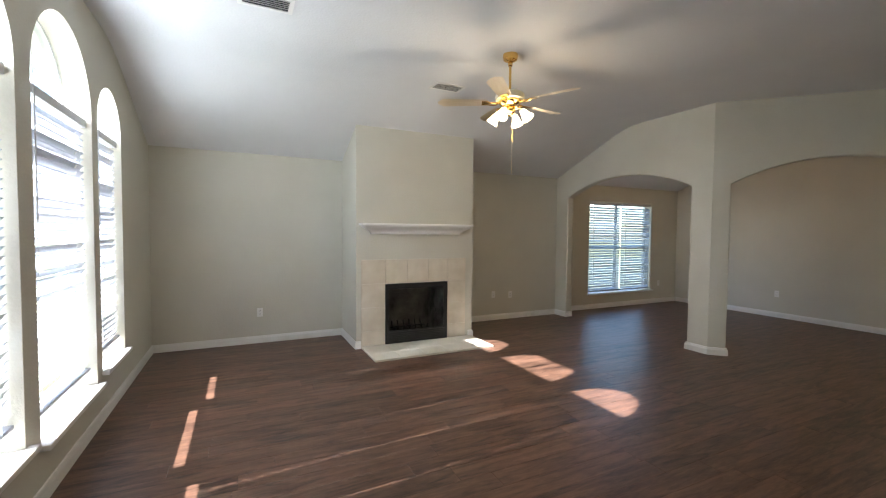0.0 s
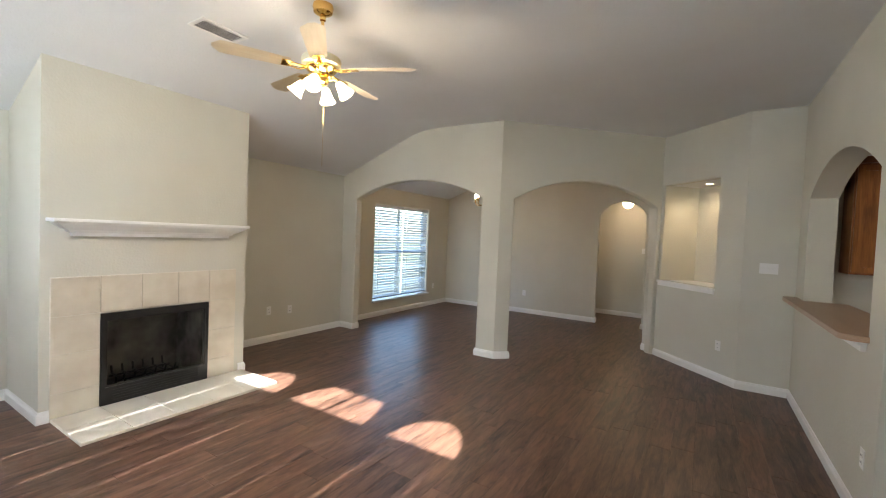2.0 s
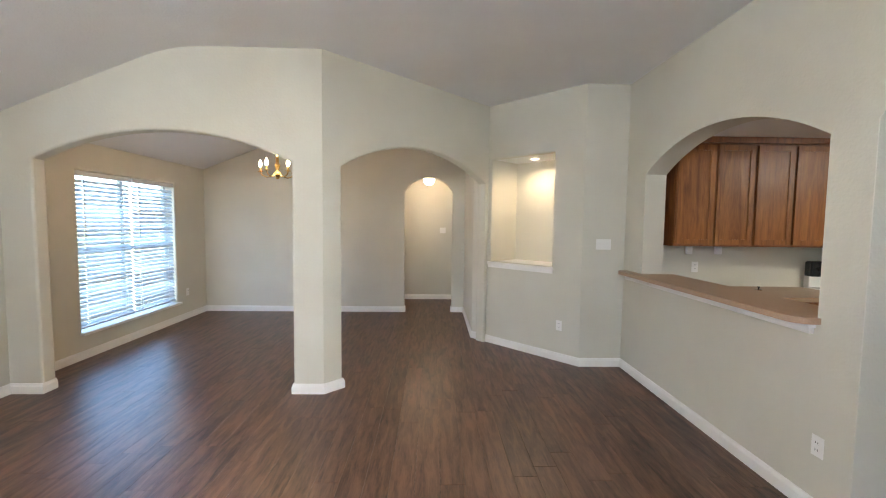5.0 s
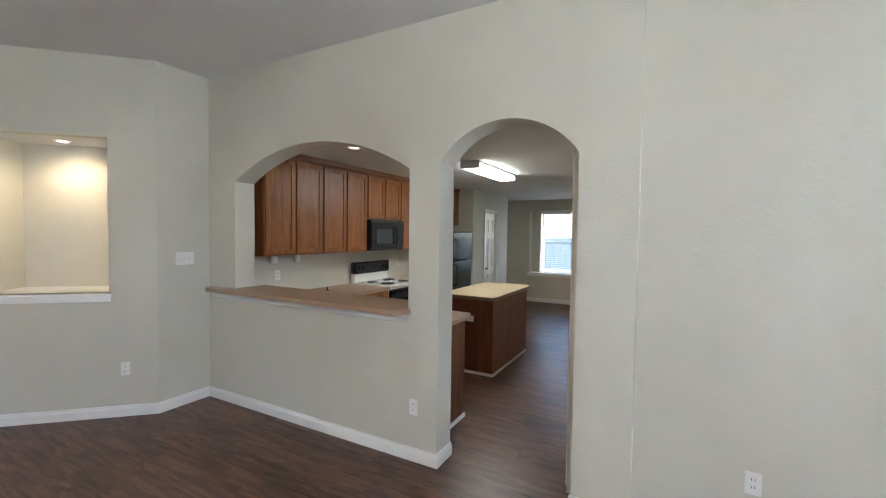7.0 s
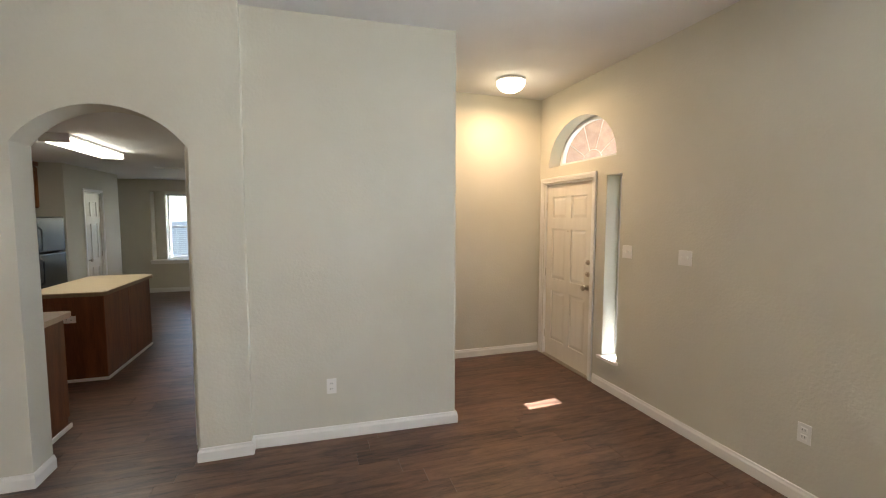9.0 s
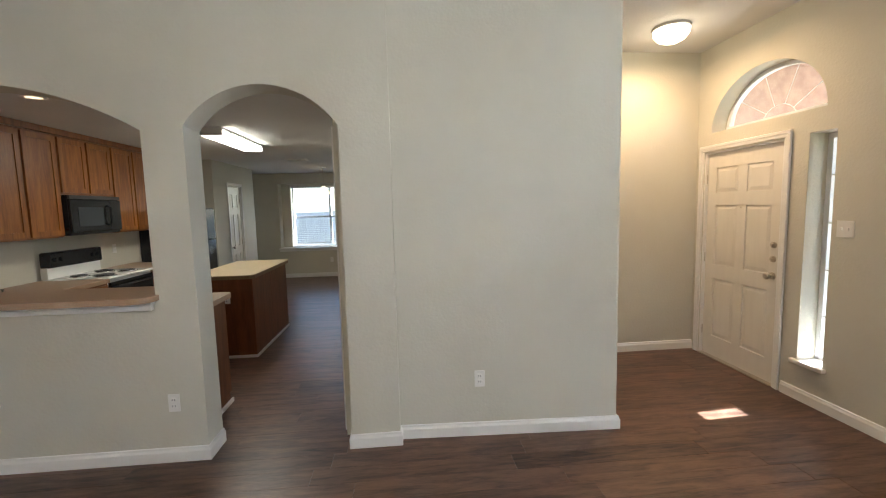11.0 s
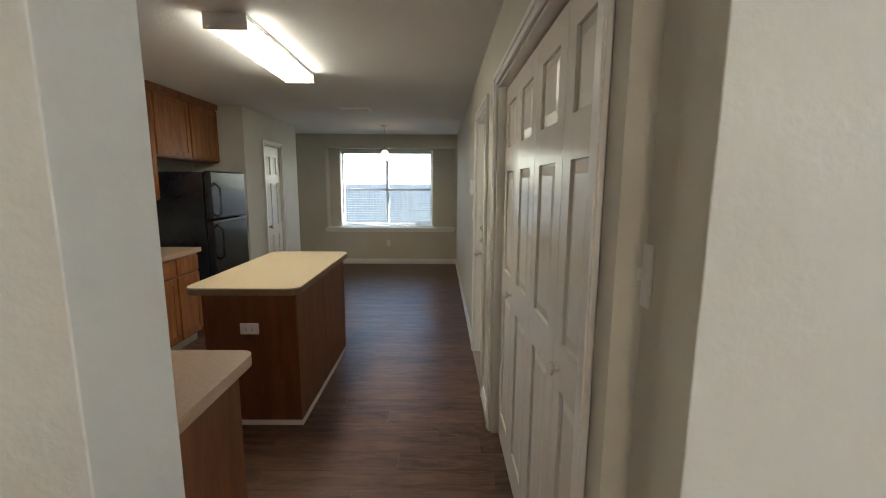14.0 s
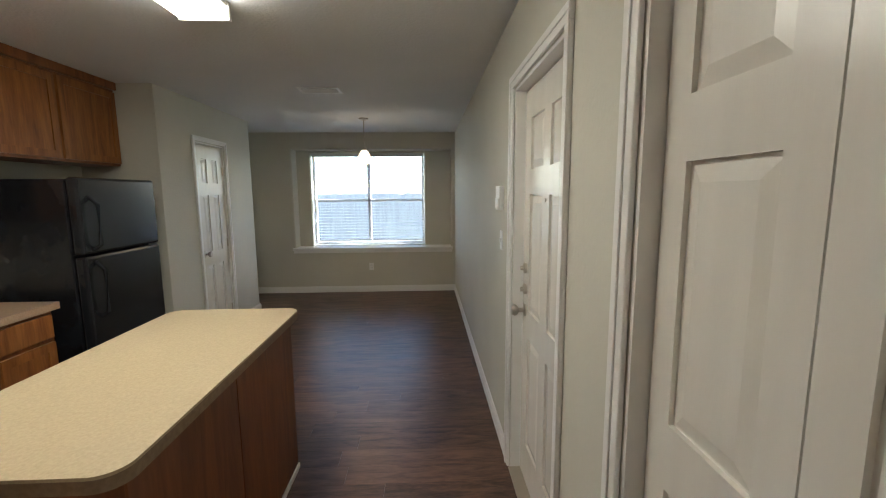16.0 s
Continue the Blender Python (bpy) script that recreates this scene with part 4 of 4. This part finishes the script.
def cab_door(parent, xf, ya, yb, za, zb, pull=False):
    """A flat recessed-panel door facing -x with its face at xf."""
    w, h = abs(yb - ya), zb - za
    d = part("door", prism(rect(0, w, 0, h), [rect(0.05, w - 0.05, 0.05, h - 0.05)], 0.018), OAK, parent)
    d.matrix_local = Matrix.Translation((xf, ya, za)) @ Matrix.Rotation(-math.pi / 2, 4, "Z")
    p = part("panel", box(0.045, w - 0.045, 0.008, 0.016, 0.045, h - 0.045), OAK, d)
    return d


def cabinet(name, label, y0, y1, x0, x1, z0, z1, doors, group, drawers=False):
    """y0 > y1; front at x0."""
    c = thing(name, label, "cabinet", None, group)
    part("body", box(x0, x1, y1, y0, z0, z1, 0.001), OAKDARK, c)
    n = doors
    wd = (y0 - y1) / n
    for i in range(n):
        a, b = y0 - i * wd - 0.014, y0 - (i + 1) * wd + 0.014
        zt = z1 - 0.02
        if drawers:
            dr = part("drawer_front", box(x0 - 0.018, x0 - 0.0005, b, a, z1 - 0.16, z1 - 0.02, 0.004), OAK, c)
            zt = z1 - 0.185
        cab_door(c, x0 - 0.0185, a, b, z0 + 0.02, zt)
    return c


UF, BFX = 5.42, 5.09
G1 = "oak wall cabinets"
cabinet("wall_cabinet", "medium oak wall cabinet with two tall doors", -0.76, -1.55, UF, EASTX, 1.36, 2.375, 2, G1)
cabinet("wall_cabinet", "medium oak wall cabinet with two tall doors", -1.552, -2.345, UF, EASTX, 1.36, 2.375, 2, G1)
cabinet("wall_cabinet", "short oak wall cabinet above the microwave", -2.35, -3.12, UF, EASTX, 1.79, 2.375, 2, G1)
cabinet("wall_cabinet", "medium oak wall cabinet with two tall doors", -3.122, -3.90, UF, EASTX, 1.36, 2.375, 2, G1)
cabinet("wall_cabinet", "short oak wall cabinet above the refrigerator", -3.905, -5.04, UF, EASTX, 1.77, 2.375, 2, G1)
cm = thing("cabinet_crown", "oak crown strip along the top of wall cabinets", "moulding")
part("strip", box(UF - 0.03, EASTX, -5.04, -0.70, 2.376, 2.438, 0.006), OAKDARK, cm)
for yy in (-1.02, -1.33):
    uc = thing("under_cabinet_hook", "white plastic holder under the wall cabinet", "holder", Matrix.Translation((5.58, yy, 1.36)), "holders")
    part("bracket", box(-0.02, 0.02, -0.03, 0.03, -0.09, -0.001, 0.006), PLATE, uc)

G2 = "oak base cabinets"
cabinet("base_cabinet", "oak base cabinet with drawer beside the range", -3.165, -3.86, BFX, EASTX, 0.10, 0.87, 2, G2, True)
part("toe_kick", box(BFX + 0.06, EASTX, -3.86, -3.165, 0.0, 0.10), TRIM, bpy.data.objects["base_cabinet"])
cb2 = cabinet("base_cabinet", "oak corner base cabinet under the counter", -1.30, -2.385, BFX, EASTX, 0.10, 0.87, 2, G2, True)
part("toe_kick", box(BFX + 0.06, EASTX, -2.385, -1.30, 0.0, 0.10), OAKDARK, cb2)


def counter(name, label, outline, z0, z1, mat, edge, category="countertop"):
    t = thing(name, label, category)
    zt = z1 - 0.012 if mat is LAMTAN else z0
    bm = prism(outline, [], z1 - zt)
    bm.transform(Matrix(((1, 0, 0, 0), (0, 0, 1, 0), (0, 1, 0, zt), (0, 0, 0, 1))))
    part("top", bm, mat, t, "", 40)
    if mat is LAMTAN:
        band = prism(outline, [], zt - z0 - 0.0004)
        band.transform(Matrix(((1, 0, 0, 0), (0, 0, 1, 0), (0, 1, 0, z0), (0, 0, 0, 1))))
        part("edge_band", band, LAMTAN, t, "", 40)
    return t


def rounded(x0, x1, y0, y1, r, n=6, corners=(1, 1, 1, 1)):
    pts = []
    for (cx, cy, a0), on in zip(((x0, y0, 180), (x1, y0, 270), (x1, y1, 0), (x0, y1, 90)), corners):
        if not on:
            pts.append((cx, cy))
            continue
        sx, sy = (1 if cx == x0 else -1), (1 if cy == y0 else -1)
        for i in range(n + 1):
            a = radians(a0 + 90 * i / n)
            pts.append((cx + sx * r + r * math.cos(a), cy + sy * r + r * math.sin(a)))
    return pts


counter("countertop", "tan speckled laminate countertop beside the range", rect(BFX - 0.03, EASTX - 0.001, -3.89, -3.168), 0.871, 0.912, LAMTAN, TRIM)
counter("countertop", "tan speckled laminate corner countertop", rect(BFX - 0.03, EASTX - 0.001, -2.385, -0.668), 0.871, 0.912, LAMTAN, TRIM)
counter("countertop", "tan speckled laminate peninsula countertop under the pass-through", rounded(3.425, BFX - 0.032, -1.35, -0.668, 0.05, 5, (1, 0, 0, 0)), 0.871, 0.912, LAMTAN, TRIM)
pn = thing("peninsula_cabinet", "oak veneer peninsula cabinet under the counter", "cabinet")
part("body", box(3.465, BFX, -1.29, -0.668, 0.09, 0.87, 0.002), PANELW, pn)
part("toe_kick", box(3.47, BFX, -1.27, -0.668, 0.0, 0.09), PANELW, pn)
part("base_strip", box(3.45, 3.465, -1.29, -0.668, 0.0, 0.035, 0.003), TRIM, pn, "white base strip")
bar = counter("breakfast_bar", "tan laminate pass-through bar with rounded corners", rounded(3.522, 5.42, -0.78, -0.456, 0.01, 2, (0, 0, 0, 0)), 1.046, 1.078, LAMTAN, TRIM, "bar top")
bm = prism(rounded(3.495, 5.74, -0.4555, -0.33, 0.09, 6, (0, 0, 1, 1)), [], 0.034)
bm.transform(Matrix(((1, 0, 0, 0), (0, 0, 1, 0), (0, 1, 0, 1.044), (0, 0, 0, 1))))
part("front_overhang", bm, LAMTAN, bar, "", 40)
bt = box(3.53, 5.72, YK + 0.001, YK + 0.03, 0.985, 1.042, 0.004)
box(3.52, 5.73, YK + 0.001, YK + 0.045, 1.02, 1.042, 0.004, bt)
part("support_trim", bt, TRIM, bar, "white painted trim under the bar")

# island
isl = thing("kitchen_island", "dark oak veneer island cabinet with white base strip", "kitchen island")
part("body", box(3.63, 4.20, -3.60, -2.36, 0.0, 0.868, 0.003), PANELW, isl)
part("side_panel", box(3.622, 3.63, -3.60, -2.95, 0.035, 0.868, 0.001), PANELW, isl)
part("side_panel", box(3.622, 3.63, -2.946, -2.352, 0.035, 0.868, 0.001), PANELW, isl)
part("base_strip", box(3.612, 3.622, -3.60, -2.345, 0.0, 0.03, 0.002), TRIM, isl, "white base strip")
part("base_strip", box(3.622, 4.10, -2.36, -2.346, 0.0, 0.03, 0.002), TRIM, isl, "white base strip")
it = counter("island_top", "cream laminate island top with dark edge, rounded corners", rounded(3.58, 4.26, -3.65, -2.27, 0.07), 0.9035, 0.912, LAMTOP, TRIM)
eb = prism(rounded(3.58, 4.26, -3.65, -2.27, 0.07), [], 0.034)
eb.transform(Matrix(((1, 0, 0, 0), (0, 0, 1, 0), (0, 1, 0, 0.869), (0, 0, 0, 1))))
part("edge_band", eb, material("brown_edge", (0.20, 0.14, 0.085), 0.45, tint=(0.26, 0.19, 0.12), scale=60), it, "brown laminate edge", 40)
plate_outlet(facing(3.92, -2.3595, 0.635, 0, 1) @ Matrix.Rotation(math.pi / 2, 4, "Y"), label="white duplex outlet on the island end")

sk = thing("sink_stopper", "small metal sink stopper lying on the counter", "stopper", Matrix.Translation((5.50, -1.72, 0.912)))
part("disc", lathe([(0, 0), (0.032, 0), (0.034, 0.006), (0.02, 0.012), (0, 0.012)], 18), CHROME, sk, "", 40)
part("grip", lathe([(0.006, 0.012), (0.006, 0.024), (0.013, 0.03), (0.010, 0.037), (0, 0.038)], 12), BLACK, sk, "", 40)

# range
st = thing("range", "white electric coil range with black oven door", "range")
SX0, SY0, SY1 = 5.10, -2.395, -3.155
part("body", box(SX0, 5.72, SY1, SY0, 0.05, 0.90, 0.004), ENAMEL, st)
part("cooktop", box(SX0 - 0.03, 5.72, SY1 - 0.004, SY0 + 0.004, 0.895, 0.922, 0.008), ENAMEL, st)
part("oven_door", box(SX0 - 0.03, SX0 - 0.001, SY1 + 0.01, SY0 - 0.01, 0.285, 0.865, 0.008), DARKGLASS, st, "black glass oven door")
part("drawer", box(SX0 - 0.03, SX0 - 0.001, SY1 + 0.01, SY0 - 0.01, 0.07, 0.27, 0.012), ENAMEL, st, "white warming drawer")
h = part("door_handle", tube([(SX0 - 0.03, SY1 + 0.06, 0.815), (SX0 - 0.065, SY1 + 0.07, 0.815), (SX0 - 0.065, SY0 - 0.07, 0.815), (SX0 - 0.03, SY0 - 0.06, 0.815)], 0.011, 8), APPL, st)
bg = box(5.66, 5.73, SY1, SY0, 0.92, 1.04, 0.006)
part("backguard", bg, ENAMEL, st)
cp = part("control_panel", box(5.63, 5.73, SY1 - 0.002, SY0 + 0.002, 1.035, 1.20, 0.02), APPL, st, "black control panel")
for yy in (-2.47, -2.55, -3.0, -3.08):
    k = part("knob", lathe([(0, 0), (0.022, 0), (0.019, 0.018), (0, 0.02)], 14), APPL, cp, "", 40)
    k.matrix_local = Matrix.Translation((5.63, yy, 1.12)) @ pose(0, 0, 0, 0, -90, 0)
for bx, by, r in ((5.24, -2.58, 0.10), (5.24, -2.96, 0.085), (5.50, -2.58, 0.085), (5.50, -2.96, 0.10)):
    bp_ = part("drip_pan", lathe([(0, 0), (r * 0.9, 0.0005), (r + 0.01, 0.004), (r + 0.012, 0.0)], 24, Matrix.Translation((bx, by, 0.9222))), CHROME, st, "", 40)
    part("coil", tube([((r * (0.2 + 0.75 * i / 60)) * math.cos(i * 0.42) + bx, (r * (0.2 + 0.75 * i / 60)) * math.sin(i * 0.42) + by, 0.931) for i in range(61)], 0.0055, 6), BLACK, bp_)

# microwave
mw = thing("microwave", "black over-range microwave with dark glass door", "microwave")
part("body", box(5.37, EASTX, -3.115, -2.36, 1.37, 1.785, 0.006), APPL, mw)
part("door", box(5.345, 5.369, -2.93, -2.362, 1.40, 1.74, 0.008), APPL, mw)
part("window", box(5.341, 5.3449, -2.82, -2.46, 1.46, 1.66, 0.001), material("grey_microwave_glass", (0.045, 0.05, 0.055), 0.12), mw)
part("handle", tube([(5.345, -2.89, 1.68), (5.315, -2.895, 1.66), (5.31, -2.895, 1.57), (5.315, -2.895, 1.48), (5.345, -2.89, 1.46)], 0.011, 8), APPL, mw)
part("control_panel", box(5.347, 5.369, -3.112, -2.935, 1.40, 1.74, 0.004), APPL, mw)
part("vent_grille", box(5.347, 5.369, -3.112, -2.362, 1.745, 1.782, 0.003), SLOT, mw)

# refrigerator
fr = thing("refrigerator", "black top-freezer refrigerator beside the pantry wall", "refrigerator")
part("cabinet_body", box(5.085, 5.73, -4.78, -4.05, 0.03, 1.635, 0.01), APPL, fr)
for za, zb in ((0.08, 1.15), (1.16, 1.645)):
    d = part("door", box(5.01, 5.08, -4.79, -4.05, za, zb, 0.018), APPL, fr)
    hz = (zb - 0.40, zb - 0.04) if za < 0.5 else (za + 0.03, zb - 0.12)
    part("handle", tube([(5.01, -4.13, hz[0]), (4.965, -4.135, hz[0] + 0.03), (4.96, -4.135, hz[1] - 0.05), (5.01, -4.13, hz[1])], 0.013, 8), APPL, d)
part("foot_grille", box(5.03, 5.085, -4.78, -4.06, 0.0, 0.07, 0.003), SLOT, fr)

# fluorescent fixture
fx = thing("fluorescent_fixture", "long white fluorescent box light, lit, on ceiling", "ceiling light", Matrix.Translation((3.925, -2.94, KZ)))
part("housing", box(-0.115, 0.115, -0.61, 0.61, -0.03, -0.0005, 0.004), PLATE, fx)
part("end_cap", box(-0.12, 0.12, 0.60, 0.625, -0.088, -0.001, 0.004), PLATE, fx)
part("end_cap", box(-0.12, 0.12, -0.625, -0.60, -0.088, -0.001, 0.004), PLATE, fx)
part("diffuser", box(-0.113, 0.113, -0.598, 0.598, -0.083, -0.031, 0.012), TUBE, fx, "glowing acrylic diffuser")

# ---------- floor planks ----------
PLW, PLL = 0.152, 1.22
bm0 = box(0, PLL - 0.0015, 0, PLW - 0.0012, -0.006, 0.0, 0.0007, None, 1)
pm = bpy.data.meshes.new("plank")
bm0.to_mesh(pm), bm0.free()
pm.materials.append(FLOORM)
near, rest = [], []
row = 0
y = -8.15
while y < 5.6:
    off = random.uniform(0, PLL)
    x = -1.3 - off
    while x < 9.9:
        inside = (-1.25 < x + PLL and x < 9.9 and y > -2.0) or (y <= -2.0 and x + PLL > 2.3 and x < 5.9)
        if inside:
            cx, cy = x + PLL / 2, y + PLW / 2
            d = min((cx - 2.2) ** 2 + (cy - 2.6) ** 2, (cx - 2.9) ** 2 + (cy + 1.8) ** 2)
            lo, hi = (-1.23, 9.9) if y > -2.0 else (2.31, 5.86)
            near.append((d, max(x, lo), y, min(x + PLL, hi) - max(x, lo)))
        x += PLL
    y += PLW
near.sort()
for d, x, y, ln in near[:300]:
    o = new("plank", pm)
    o.parent = floor
    o.location, o.scale = (x, y, 0), (ln / PLL, 1, 1)
verts, faces = [], []
for d, x, y, ln in near[300:]:
    k = len(verts)
    x1, y1 = x + ln - 0.0015, y + PLW - 0.0012
    verts += [(x, y, 0), (x1, y, 0), (x1, y1, 0), (x, y1, 0), (x, y, -0.006), (x1, y, -0.006), (x1, y1, -0.006), (x, y1, -0.006)]
    faces += [(k, k + 1, k + 2, k + 3), (k, k + 4, k + 5, k + 1), (k + 1, k + 5, k + 6, k + 2), (k + 2, k + 6, k + 7, k + 3), (k + 3, k + 7, k + 4, k)]
rm = bpy.data.meshes.new("planks_far")
rm.from_pydata(verts, [], faces)
rm.materials.append(FLOORM)
ro = new("plank_field", rm)
ro.parent = floor
tagged(ro, kind="stuff")
